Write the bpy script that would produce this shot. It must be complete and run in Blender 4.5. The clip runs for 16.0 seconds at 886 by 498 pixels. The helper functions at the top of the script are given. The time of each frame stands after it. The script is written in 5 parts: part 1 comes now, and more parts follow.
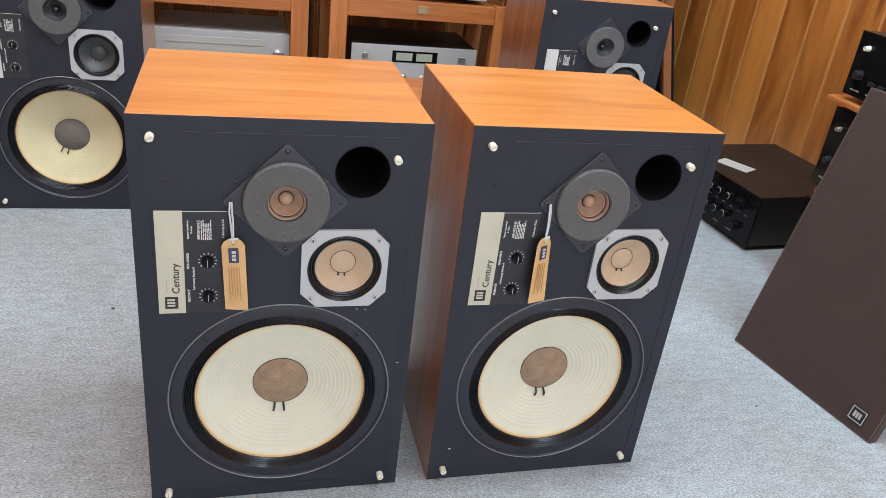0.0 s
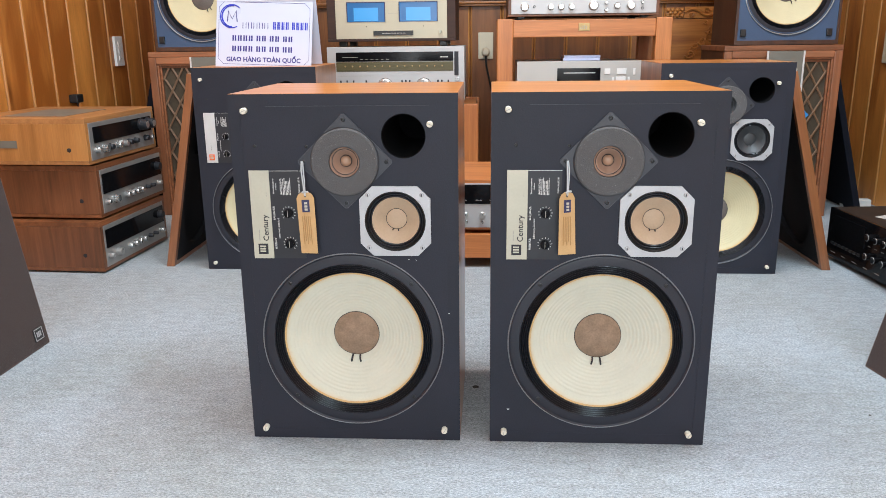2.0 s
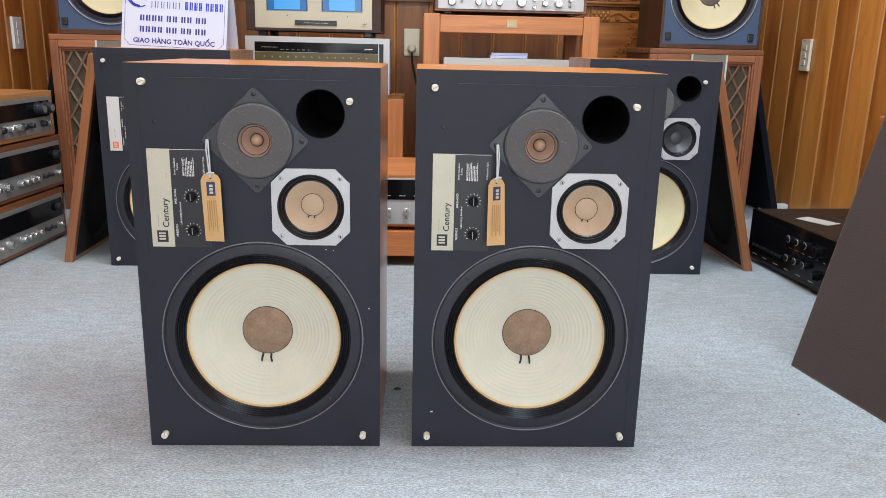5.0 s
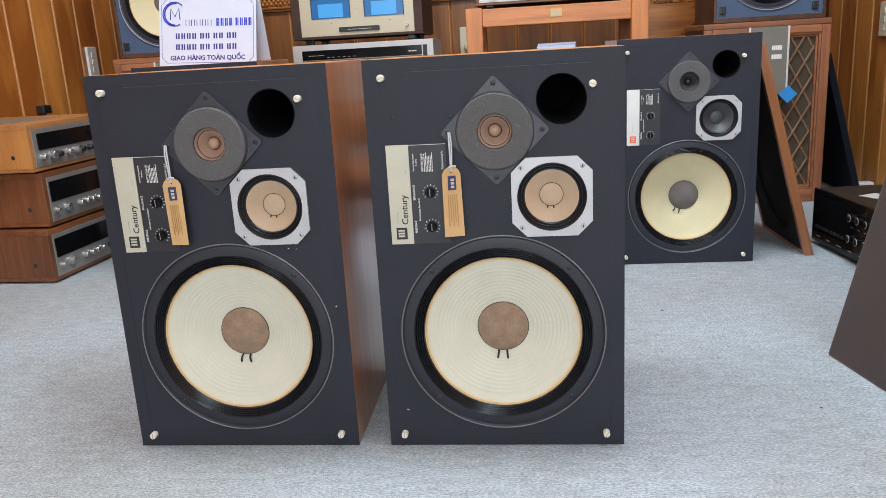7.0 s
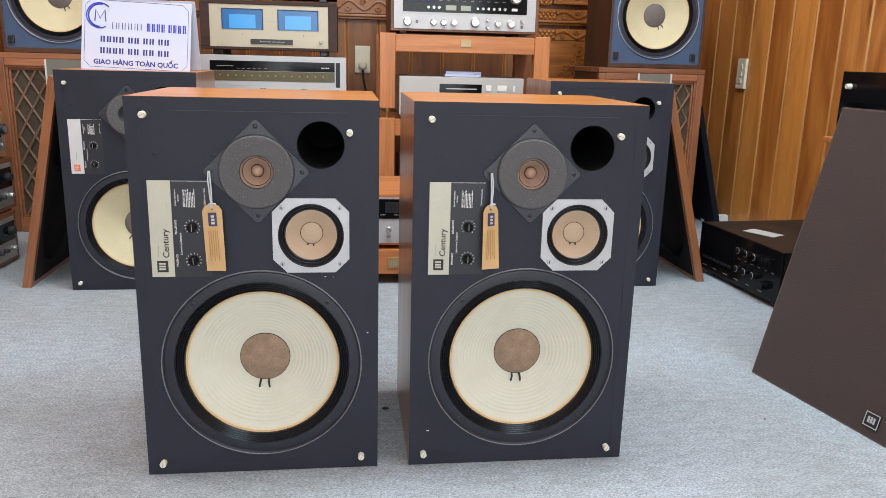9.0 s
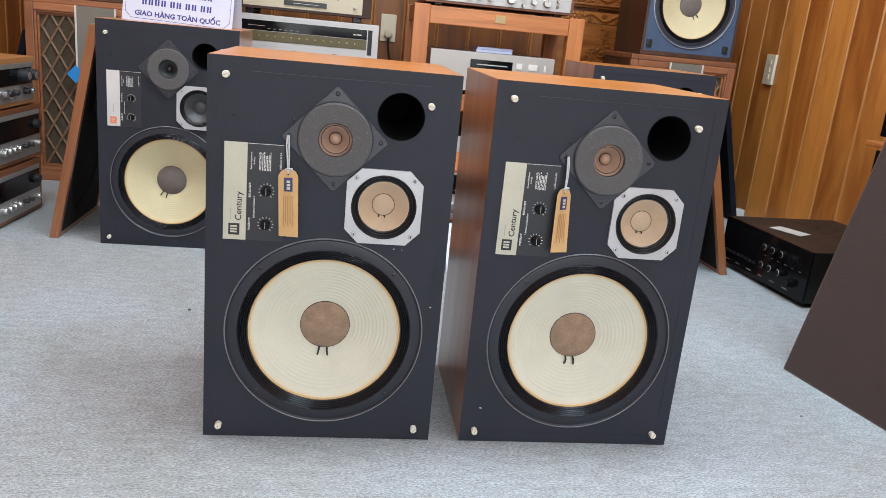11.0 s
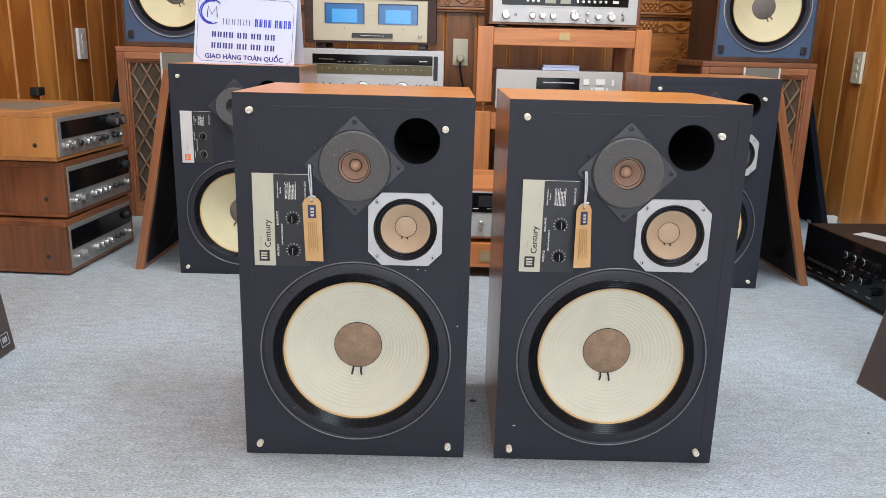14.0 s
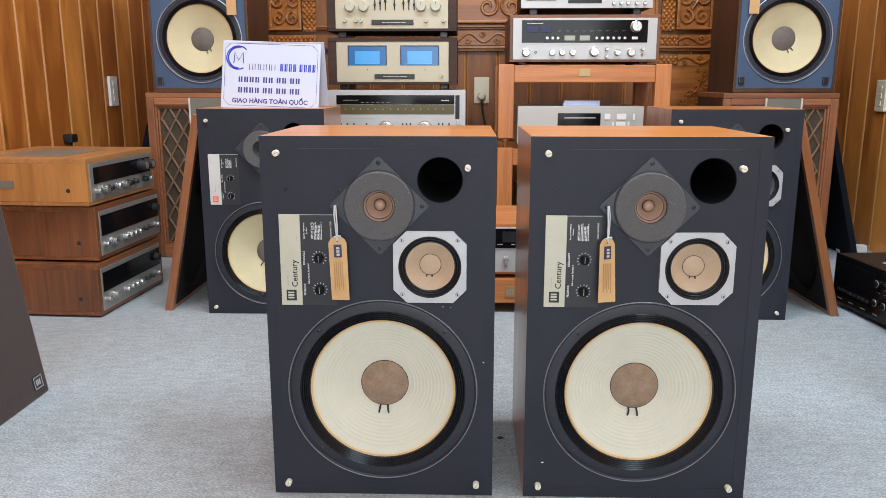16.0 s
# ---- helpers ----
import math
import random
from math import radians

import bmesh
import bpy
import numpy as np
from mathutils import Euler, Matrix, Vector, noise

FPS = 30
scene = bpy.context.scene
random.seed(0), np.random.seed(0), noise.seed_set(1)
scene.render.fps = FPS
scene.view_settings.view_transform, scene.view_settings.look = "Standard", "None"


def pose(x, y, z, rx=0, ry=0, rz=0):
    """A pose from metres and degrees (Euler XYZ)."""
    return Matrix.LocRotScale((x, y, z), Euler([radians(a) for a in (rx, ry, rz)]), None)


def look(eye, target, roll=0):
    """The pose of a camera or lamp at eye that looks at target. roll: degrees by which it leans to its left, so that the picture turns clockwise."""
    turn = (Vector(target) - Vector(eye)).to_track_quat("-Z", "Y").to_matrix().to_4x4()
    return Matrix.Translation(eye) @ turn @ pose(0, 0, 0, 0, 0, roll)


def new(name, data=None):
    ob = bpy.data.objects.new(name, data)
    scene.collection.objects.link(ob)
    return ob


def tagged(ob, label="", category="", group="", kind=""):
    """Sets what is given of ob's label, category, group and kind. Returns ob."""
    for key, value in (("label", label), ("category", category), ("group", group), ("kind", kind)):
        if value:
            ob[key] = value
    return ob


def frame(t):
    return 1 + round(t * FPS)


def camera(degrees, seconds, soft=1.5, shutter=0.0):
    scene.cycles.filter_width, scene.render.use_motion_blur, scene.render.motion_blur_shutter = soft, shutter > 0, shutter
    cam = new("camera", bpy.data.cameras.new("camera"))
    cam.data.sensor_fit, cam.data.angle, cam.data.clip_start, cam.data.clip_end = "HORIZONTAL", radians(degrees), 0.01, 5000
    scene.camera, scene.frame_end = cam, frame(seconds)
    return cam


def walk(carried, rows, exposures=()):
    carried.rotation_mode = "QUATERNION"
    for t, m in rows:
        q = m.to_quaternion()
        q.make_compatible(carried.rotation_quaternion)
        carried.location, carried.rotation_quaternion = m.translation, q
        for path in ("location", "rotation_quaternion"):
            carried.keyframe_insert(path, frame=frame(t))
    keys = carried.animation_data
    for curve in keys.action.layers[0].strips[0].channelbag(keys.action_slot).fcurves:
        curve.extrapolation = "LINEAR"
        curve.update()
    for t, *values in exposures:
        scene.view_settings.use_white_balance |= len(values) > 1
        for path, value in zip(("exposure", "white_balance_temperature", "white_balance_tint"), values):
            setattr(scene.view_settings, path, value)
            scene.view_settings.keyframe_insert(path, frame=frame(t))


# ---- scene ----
cam = camera(59.4, 16.0, 0.65)
METRES, EYE, TILT, LEAN, TURN = 1.585, 0.897, 0.0, 0.0, -16.7
ROWS = [
    (0.0, 0.0, 0.0, 0.0, 3.29, -26.97, -6.48),
    (0.5, 0.0944, -0.0333, -0.071, 7.14, -23.32, -4.15),
    (1.0, 0.1754, -0.1011, -0.1266, 14.56, -16.34, -0.42),
    (1.5, 0.2164, -0.1318, -0.1339, 19.32, -14.97, 0.7),
    (2.0, 0.2327, -0.1378, -0.1387, 20.06, -15.15, 0.66),
    (2.5, 0.2237, -0.1229, -0.1454, 17.48, -15.17, -0.07),
    (3.0, 0.2035, -0.1091, -0.1497, 14.91, -14.96, -1.09),
    (5.5, 0.236, -0.0782, -0.175, 14.82, -14.61, -1.31),
    (6.0, 0.2907, -0.054, -0.1817, 15.28, -14.57, -0.47),
    (6.5, 0.3341, -0.0361, -0.1876, 20.96, -14.43, 2.45),
    (7.0, 0.349, -0.0276, -0.185, 22.3, -14.33, 3.2),
    (7.5, 0.3078, -0.0375, -0.184, 19.73, -14.64, 2.89),
    (8.0, 0.2485, -0.0598, -0.182, 14.44, -14.69, 1.29),
    (8.5, 0.1949, -0.0871, -0.1653, 11.36, -14.55, 0.08),
    (9.0, 0.1639, -0.1235, -0.149, 9.81, -13.86, -1.46),
    (9.5, 0.1354, -0.129, -0.1602, 10.1, -15.15, -4.68),
    (10.0, 0.1012, -0.1341, -0.148, 9.64, -15.74, -5.35),
    (12.5, 0.0776, -0.1362, -0.1539, 11.11, -15.86, -5.84),
    (13.0, 0.1214, -0.1327, -0.1489, 14.49, -16.24, -3.49),
    (13.5, 0.1512, -0.13, -0.1476, 16.31, -15.71, -2.38),
    (14.0, 0.1656, -0.1298, -0.1426, 16.8, -14.68, -1.42),
    (14.5, 0.1682, -0.1305, -0.1343, 17.16, -13.46, -0.33),
    (15.0, 0.1627, -0.1331, -0.1356, 17.67, -12.46, 0.05),
    (15.5, 0.1664, -0.1341, -0.137, 17.85, -12.22, 0.03),
    (16.0, 0.1681, -0.1356, -0.1397, 18.36, -12.06, -0.01),
]
walk(cam, [(t, pose(-0.269, -0.905, EYE, TILT, LEAN, TURN) @ pose(METRES * x, METRES * y, METRES * z, 90 + pitch, roll, yaw)) for t, x, y, z, yaw, pitch, roll in ROWS],
     [(0.0, 0.03), (1.0, 0.12), (3.0, 0.12), (5.5, 0.0), (10.0, 0.01), (16.0, 0.01)])

# ---- world, lamps ----
world = bpy.data.worlds.new("world")
scene.world = world
world.use_nodes = True
_sky = world.node_tree.nodes.new("ShaderNodeTexSky")
_sky.sky_type, _sky.sun_disc, _sky.sun_elevation, _sky.sun_rotation = "NISHITA", False, radians(50), radians(150)
world.node_tree.links.new(_sky.outputs[0], world.node_tree.nodes["Background"].inputs[0])
world.node_tree.nodes["Background"].inputs[1].default_value = 0.1


def area_lamp(name, eye, target, sx, sy, watts, colour):
    data = bpy.data.lights.new(name, "AREA")
    data.shape, data.size, data.size_y, data.energy, data.color = "RECTANGLE", sx, sy, watts, colour
    ob = new(name, data)
    ob.matrix_basis = look(eye, target)
    return ob


# daylight through the shop front behind the camera; a lit ceiling panel
area_lamp("front_daylight", (0.2, -3.45, 1.35), (0.1, 0.0, 1.0), 2.2, 2.1, 88, (0.88, 0.95, 1.0))
area_lamp("ceiling_panel_light", (0.90, -0.15, 2.86), (0.70, -0.15, 0.0), 1.60, 0.30, 60, (0.66, 0.85, 1.0))
# unseen fill lamp, added to brighten the side walls and rear equipment
area_lamp("rear_fill_light", (-0.35, 0.22, 2.86), (-0.35, 0.40, 0.0), 1.9, 0.40, 62, (0.89, 0.95, 1.0))


# ---- materials ----
def base_mat(name):
    m = bpy.data.materials.new(name)
    m.use_nodes = True
    return m, m.node_tree, m.node_tree.nodes["Principled BSDF"]


def surface(name, colour, rough=0.5, metal=0.0, vary=0.12, scale=12.0, fine=180.0, bump=0.15, spec=0.5, coat=0.0):
    """A plain surface: two scales of mottling in colour and gloss, fine relief."""
    m, nt, b = base_mat(name)
    tc, oi = nt.nodes.new("ShaderNodeTexCoord"), nt.nodes.new("ShaderNodeObjectInfo")
    add = nt.nodes.new("ShaderNodeVectorMath")
    nt.links.new(tc.outputs["Object"], add.inputs[0])
    nt.links.new(oi.outputs["Random"], add.inputs[1])
    n1, n2 = nt.nodes.new("ShaderNodeTexNoise"), nt.nodes.new("ShaderNodeTexNoise")
    n1.inputs["Scale"].default_value, n2.inputs["Scale"].default_value = scale, fine
    n1.inputs["Detail"].default_value = 5
    for n in (n1, n2):
        nt.links.new(add.outputs[0], n.inputs["Vector"])
    mix = nt.nodes.new("ShaderNodeMath")
    mix.operation = "MULTIPLY_ADD"
    nt.links.new(n1.outputs["Fac"], mix.inputs[0])
    mix.inputs[1].default_value = 0.65
    half = nt.nodes.new("ShaderNodeMath")
    half.operation = "MULTIPLY"
    nt.links.new(n2.outputs["Fac"], half.inputs[0])
    half.inputs[1].default_value = 0.35
    nt.links.new(half.outputs[0], mix.inputs[2])
    ramp = nt.nodes.new("ShaderNodeValToRGB")
    ramp.color_ramp.elements[0].position, ramp.color_ramp.elements[1].position = 0.3, 0.7
    ramp.color_ramp.elements[0].color = tuple(c * (1 - vary) for c in colour) + (1,)
    ramp.color_ramp.elements[1].color = tuple(min(1, c * (1 + vary)) for c in colour) + (1,)
    nt.links.new(mix.outputs[0], ramp.inputs[0])
    nt.links.new(ramp.outputs[0], b.inputs["Base Color"])
    rr = nt.nodes.new("ShaderNodeMapRange")
    rr.inputs["To Min"].default_value, rr.inputs["To Max"].default_value = max(0.02, rough - 0.08), min(1, rough + 0.08)
    nt.links.new(n1.outputs["Fac"], rr.inputs["Value"])
    nt.links.new(rr.outputs[0], b.inputs["Roughness"])
    b.inputs["Metallic"].default_value = metal
    b.inputs["Specular IOR Level"].default_value = spec
    b.inputs["Coat Weight"].default_value = coat
    b.inputs["Coat Roughness"].default_value = 0.15
    if bump:
        bp = nt.nodes.new("ShaderNodeBump")
        bp.inputs["Strength"].default_value, bp.inputs["Distance"].default_value = bump, 0.001
        nt.links.new(n2.outputs["Fac"], bp.inputs["Height"])
        nt.links.new(bp.outputs[0], b.inputs["Normal"])
    return m


def wood(name, dark, light, axis="x", rough=0.4, coat=0.15, grain=1.0, random=0.5, knots=0.0, fine=0.4):
    """Veneer or board: long streaks along axis, fine pores, a tone of its own for each piece."""
    m, nt, b = base_mat(name)
    tc, oi = nt.nodes.new("ShaderNodeTexCoord"), nt.nodes.new("ShaderNodeObjectInfo")
    off = nt.nodes.new("ShaderNodeVectorMath")
    off.operation = "MULTIPLY_ADD"
    nt.links.new(oi.outputs["Random"], off.inputs[0])
    off.inputs[1].default_value = (37, 19, 23)
    nt.links.new(tc.outputs["Object"], off.inputs[2])

    def streak(lengthwise, across, detail, distort):
        mp = nt.nodes.new("ShaderNodeMapping")
        mp.inputs["Scale"].default_value = tuple(lengthwise if a == axis else across for a in "xyz")
        nt.links.new(off.outputs[0], mp.inputs["Vector"])
        n = nt.nodes.new("ShaderNodeTexNoise")
        n.inputs["Scale"].default_value, n.inputs["Detail"].default_value, n.inputs["Distortion"].default_value = 1.0, detail, distort
        nt.links.new(mp.outputs[0], n.inputs["Vector"])
        return n

    broad, lines, pores = streak(1.6, 14 * grain, 4, 1.2), streak(3.0, 75 * grain, 6, 0.6), streak(18, 420, 2, 0.0)
    a = nt.nodes.new("ShaderNodeMath")
    a.operation = "MULTIPLY_ADD"
    nt.links.new(broad.outputs["Fac"], a.inputs[0])
    a.inputs[1].default_value = 1.0 - fine
    c = nt.nodes.new("ShaderNodeMath")
    c.operation = "MULTIPLY"
    nt.links.new(lines.outputs["Fac"], c.inputs[0])
    c.inputs[1].default_value = fine
    nt.links.new(c.outputs[0], a.inputs[2])
    tone = nt.nodes.new("ShaderNodeMath")
    tone.operation = "MULTIPLY_ADD"
    nt.links.new(oi.outputs["Random"], tone.inputs[0])
    tone.inputs[1].default_value = 0.3 * random
    sub = nt.nodes.new("ShaderNodeMath")
    sub.operation = "SUBTRACT"
    nt.links.new(a.outputs[0], sub.inputs[0])
    sub.inputs[1].default_value = 0.15 * random
    nt.links.new(sub.outputs[0], tone.inputs[2])
    ramp = nt.nodes.new("ShaderNodeValToRGB")
    ramp.color_ramp.elements[0].position, ramp.color_ramp.elements[1].position = 0.32, 0.66
    ramp.color_ramp.elements[0].color, ramp.color_ramp.elements[1].color = (*dark, 1), (*light, 1)
    nt.links.new(tone.outputs[0], ramp.inputs[0])
    dim = nt.nodes.new("ShaderNodeMixRGB")
    dim.blend_type = "MULTIPLY"
    dim.inputs[0].default_value = 0.35
    nt.links.new(ramp.outputs[0], dim.inputs[1])
    nt.links.new(pores.outputs["Fac"], dim.inputs[2])
    last = dim
    if knots:
        vo = nt.nodes.new("ShaderNodeTexVoronoi")
        mp = nt.nodes.new("ShaderNodeMapping")
        mp.inputs["Scale"].default_value = tuple(2.2 if a_ == axis else 9 for a_ in "xyz")
        nt.links.new(off.outputs[0], mp.inputs["Vector"])
        nt.links.new(mp.outputs[0], vo.inputs["Vector"])
        vo.inputs["Scale"].default_value = 1.0
        kr = nt.nodes.new("ShaderNodeValToRGB")
        kr.color_ramp.elements[0].position, kr.color_ramp.elements[1].position = 0.03, 0.16
        kr.color_ramp.elements[0].color, kr.color_ramp.elements[1].color = (0.25, 0.16, 0.1, 1), (1, 1, 1, 1)
        nt.links.new(vo.outputs["Distance"], kr.inputs[0])
        km = nt.nodes.new("ShaderNodeMixRGB")
        km.blend_type = "MULTIPLY"
        km.inputs[0].default_value = knots
        nt.links.new(dim.outputs[0], km.inputs[1])
        nt.links.new(kr.outputs[0], km.inputs[2])
        last = km
    nt.links.new(last.outputs[0], b.inputs["Base Color"])
    b.inputs["Roughness"].default_value = rough
    b.inputs["Coat Weight"].default_value, b.inputs["Coat Roughness"].default_value = coat, 0.22
    bp = nt.nodes.new("ShaderNodeBump")
    bp.inputs["Strength"].default_value, bp.inputs["Distance"].default_value = 0.12, 0.001
    nt.links.new(lines.outputs["Fac"], bp.inputs["Height"])
    nt.links.new(bp.outputs[0], b.inputs["Normal"])
    return m


def carpet_mat():
    """Short grey needle-felt: light and dark loops, worn lighter patches."""
    m, nt, b = base_mat("grey_carpet")
    tc = nt.nodes.new("ShaderNodeTexCoord")

    def n(scale, detail, stretch=(1, 1, 1)):
        mp = nt.nodes.new("ShaderNodeMapping")
        mp.inputs["Scale"].default_value = stretch
        nt.links.new(tc.outputs["Object"], mp.inputs["Vector"])
        x = nt.nodes.new("ShaderNodeTexNoise")
        x.inputs["Scale"].default_value, x.inputs["Detail"].default_value = scale, detail
        nt.links.new(mp.outputs[0], x.inputs["Vector"])
        return x

    fleck, fibre, worn, heather = n(400, 4, (0.45, 1, 1)), n(1000, 2, (0.6, 1, 1)), n(3.2, 6), n(70, 5, (0.35, 1, 1))
    fleck.inputs["Roughness"].default_value = 0.7
    ramp = nt.nodes.new("ShaderNodeValToRGB")
    e = ramp.color_ramp.elements
    e[0].position, e[0].color = 0.335, (0.233, 0.262, 0.288, 1)
    e[1].position, e[1].color = 0.66, (0.61, 0.67, 0.725, 1)
    nt.links.new(fleck.outputs["Fac"], ramp.inputs[0])
    r2 = nt.nodes.new("ShaderNodeValToRGB")
    r2.color_ramp.elements[0].position, r2.color_ramp.elements[0].color = 0.33, (0.52, 0.52, 0.52, 1)
    r2.color_ramp.elements[1].position, r2.color_ramp.elements[1].color = 0.62, (1, 1, 1, 1)
    nt.links.new(fibre.outputs["Fac"], r2.inputs[0])
    r4 = nt.nodes.new("ShaderNodeValToRGB")
    r4.color_ramp.elements[0].position, r4.color_ramp.elements[0].color = 0.34, (0.84, 0.83, 0.81, 1)
    r4.color_ramp.elements[1].position, r4.color_ramp.elements[1].color = 0.64, (1, 1, 1, 1)
    nt.links.new(heather.outputs["Fac"], r4.inputs[0])
    tweed = nt.nodes.new("ShaderNodeMixRGB")
    tweed.blend_type = "MULTIPLY"
    tweed.inputs[0].default_value = 1.0
    nt.links.new(ramp.outputs[0], tweed.inputs[1])
    nt.links.new(r4.outputs[0], tweed.inputs[2])
    mul = nt.nodes.new("ShaderNodeMixRGB")
    mul.blend_type = "MULTIPLY"
    mul.inputs[0].default_value = 0.7
    nt.links.new(tweed.outputs[0], mul.inputs[1])
    nt.links.new(r2.outputs[0], mul.inputs[2])
    r3 = nt.nodes.new("ShaderNodeValToRGB")
    r3.color_ramp.elements[0].position, r3.color_ramp.elements[0].color = 0.35, (0.88, 0.86, 0.815, 1)
    r3.color_ramp.elements[1].position, r3.color_ramp.elements[1].color = 0.65, (1, 1, 1, 1)
    nt.links.new(worn.outputs["Fac"], r3.inputs[0])
    mul2 = nt.nodes.new("ShaderNodeMixRGB")
    mul2.blend_type = "MULTIPLY"
    mul2.inputs[0].default_value = 1.0
    nt.links.new(mul.outputs[0], mul2.inputs[1])
    nt.links.new(r3.outputs[0], mul2.inputs[2])
    nt.links.new(mul2.outputs[0], b.inputs["Base Color"])
    b.inputs["Roughness"].default_value = 0.95
    b.inputs["Specular IOR Level"].default_value = 0.15
    bp = nt.nodes.new("ShaderNodeBump")
    bp.inputs["Strength"].default_value, bp.inputs["Distance"].default_value = 0.6, 0.002
    nt.links.new(fleck.outputs["Fac"], bp.inputs["Height"])
    nt.links.new(bp.outputs[0], b.inputs["Normal"])
    return m


def foam_mat():
    """Charcoal foam with pale specks of dust."""
    m, nt, b = base_mat("speckled_foam")
    tc = nt.nodes.new("ShaderNodeTexCoord")
    vo, no = nt.nodes.new("ShaderNodeTexVoronoi"), nt.nodes.new("ShaderNodeTexNoise")
    vo.inputs["Scale"].default_value, no.inputs["Scale"].default_value = 420, 700
    nt.links.new(tc.outputs["Object"], vo.inputs["Vector"])
    nt.links.new(tc.outputs["Object"], no.inputs["Vector"])
    sel = nt.nodes.new("ShaderNodeValToRGB")
    sel.color_ramp.elements[0].position, sel.color_ramp.elements[0].color = 0.10, (0.46, 0.46, 0.45, 1)
    sel.color_ramp.elements[1].position, sel.color_ramp.elements[1].color = 0.17, (0.098, 0.097, 0.099, 1)
    nt.links.new(vo.outputs["Distance"], sel.inputs[0])
    nt.links.new(sel.outputs[0], b.inputs["Base Color"])
    b.inputs["Roughness"].default_value = 0.95
    bp = nt.nodes.new("ShaderNodeBump")
    bp.inputs["Strength"].default_value, bp.inputs["Distance"].default_value = 0.8, 0.002
    nt.links.new(no.outputs["Fac"], bp.inputs["Height"])
    nt.links.new(bp.outputs[0], b.inputs["Normal"])
    return m


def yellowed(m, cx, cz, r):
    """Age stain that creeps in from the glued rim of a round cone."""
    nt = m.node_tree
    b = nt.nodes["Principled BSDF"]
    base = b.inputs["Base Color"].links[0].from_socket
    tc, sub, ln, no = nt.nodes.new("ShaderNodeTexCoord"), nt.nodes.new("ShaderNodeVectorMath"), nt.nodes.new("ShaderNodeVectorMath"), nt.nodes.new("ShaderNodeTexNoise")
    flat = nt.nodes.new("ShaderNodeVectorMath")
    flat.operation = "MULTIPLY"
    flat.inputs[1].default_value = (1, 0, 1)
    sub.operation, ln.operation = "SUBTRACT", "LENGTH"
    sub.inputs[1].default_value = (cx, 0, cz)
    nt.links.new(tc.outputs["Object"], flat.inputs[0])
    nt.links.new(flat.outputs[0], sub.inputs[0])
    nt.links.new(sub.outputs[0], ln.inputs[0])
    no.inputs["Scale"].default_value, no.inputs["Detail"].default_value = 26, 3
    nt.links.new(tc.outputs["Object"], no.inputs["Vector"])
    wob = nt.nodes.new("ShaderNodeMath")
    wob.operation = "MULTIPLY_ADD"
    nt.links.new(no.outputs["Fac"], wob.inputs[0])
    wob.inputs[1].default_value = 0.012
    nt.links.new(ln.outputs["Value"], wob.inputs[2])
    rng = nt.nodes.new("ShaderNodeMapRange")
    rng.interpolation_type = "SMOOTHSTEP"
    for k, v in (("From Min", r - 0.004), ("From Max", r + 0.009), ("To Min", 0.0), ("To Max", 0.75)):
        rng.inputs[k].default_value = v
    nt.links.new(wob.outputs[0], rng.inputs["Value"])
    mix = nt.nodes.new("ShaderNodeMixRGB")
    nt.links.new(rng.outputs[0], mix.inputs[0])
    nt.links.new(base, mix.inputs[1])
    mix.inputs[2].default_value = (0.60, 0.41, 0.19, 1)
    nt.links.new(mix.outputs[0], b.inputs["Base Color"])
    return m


CARPET = carpet_mat()
FOAM = foam_mat()
# one walnut in two tones: lit top, sides with the shade put in
VENEER = wood("oiled_walnut_lit_veneer", (0.53, 0.175, 0.040), (0.78, 0.322, 0.086), "x", 0.33, 0.4, random=0.25)
VENEER_SHADED = wood("oiled_walnut_shaded_veneer", (0.22, 0.073, 0.026), (0.46, 0.18, 0.068), "z", 0.34, 0.7, random=0.25)
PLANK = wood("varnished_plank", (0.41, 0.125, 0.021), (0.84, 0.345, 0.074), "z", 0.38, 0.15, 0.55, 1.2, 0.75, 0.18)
PLANK_EDGE = wood("highlit_plank_bevel", (0.48, 0.185, 0.045), (0.72, 0.33, 0.095), "z", 0.4, 0.2)
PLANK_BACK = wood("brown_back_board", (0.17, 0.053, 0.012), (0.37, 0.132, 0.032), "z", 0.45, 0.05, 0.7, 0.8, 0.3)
CARVED = wood("carved_hardwood", (0.29, 0.092, 0.018), (0.58, 0.22, 0.047), "x", 0.38, 0.15, 1.2, 0.4)
STAND = wood("cherry_stand_wood", (0.42, 0.13, 0.035), (0.70, 0.265, 0.082), "x", 0.42, 0.08)
STAND_V = wood("cherry_stand_upright", (0.42, 0.13, 0.035), (0.70, 0.265, 0.082), "z", 0.42, 0.08)
CASE = wood("walnut_receiver_case", (0.14, 0.047, 0.018), (0.33, 0.12, 0.046), "x", 0.42, 0.08)
CASE_PALE = wood("pale_walnut_receiver_case", (0.30, 0.122, 0.042), (0.55, 0.25, 0.088), "x", 0.4, 0.2)
CASE_Z = wood("walnut_receiver_cheek", (0.11, 0.040, 0.017), (0.27, 0.10, 0.042), "z", 0.42, 0.08)
CASE_PALE_Z = wood("pale_walnut_receiver_cheek", (0.36, 0.14, 0.036), (0.60, 0.27, 0.08), "z", 0.4, 0.2, 0.5)
CASE_DARK = wood("dark_rosewood_case", (0.022, 0.008, 0.005), (0.060, 0.022, 0.012), "x", 0.62, 0.0)
DARK_WALNUT = wood("dark_walnut_veneer", (0.045, 0.018, 0.010), (0.11, 0.045, 0.023), "z", 0.45, 0.08)
MAHOGANY = wood("mahogany_cabinet", (0.17, 0.062, 0.027), (0.38, 0.145, 0.065), "z", 0.45, 0.08)
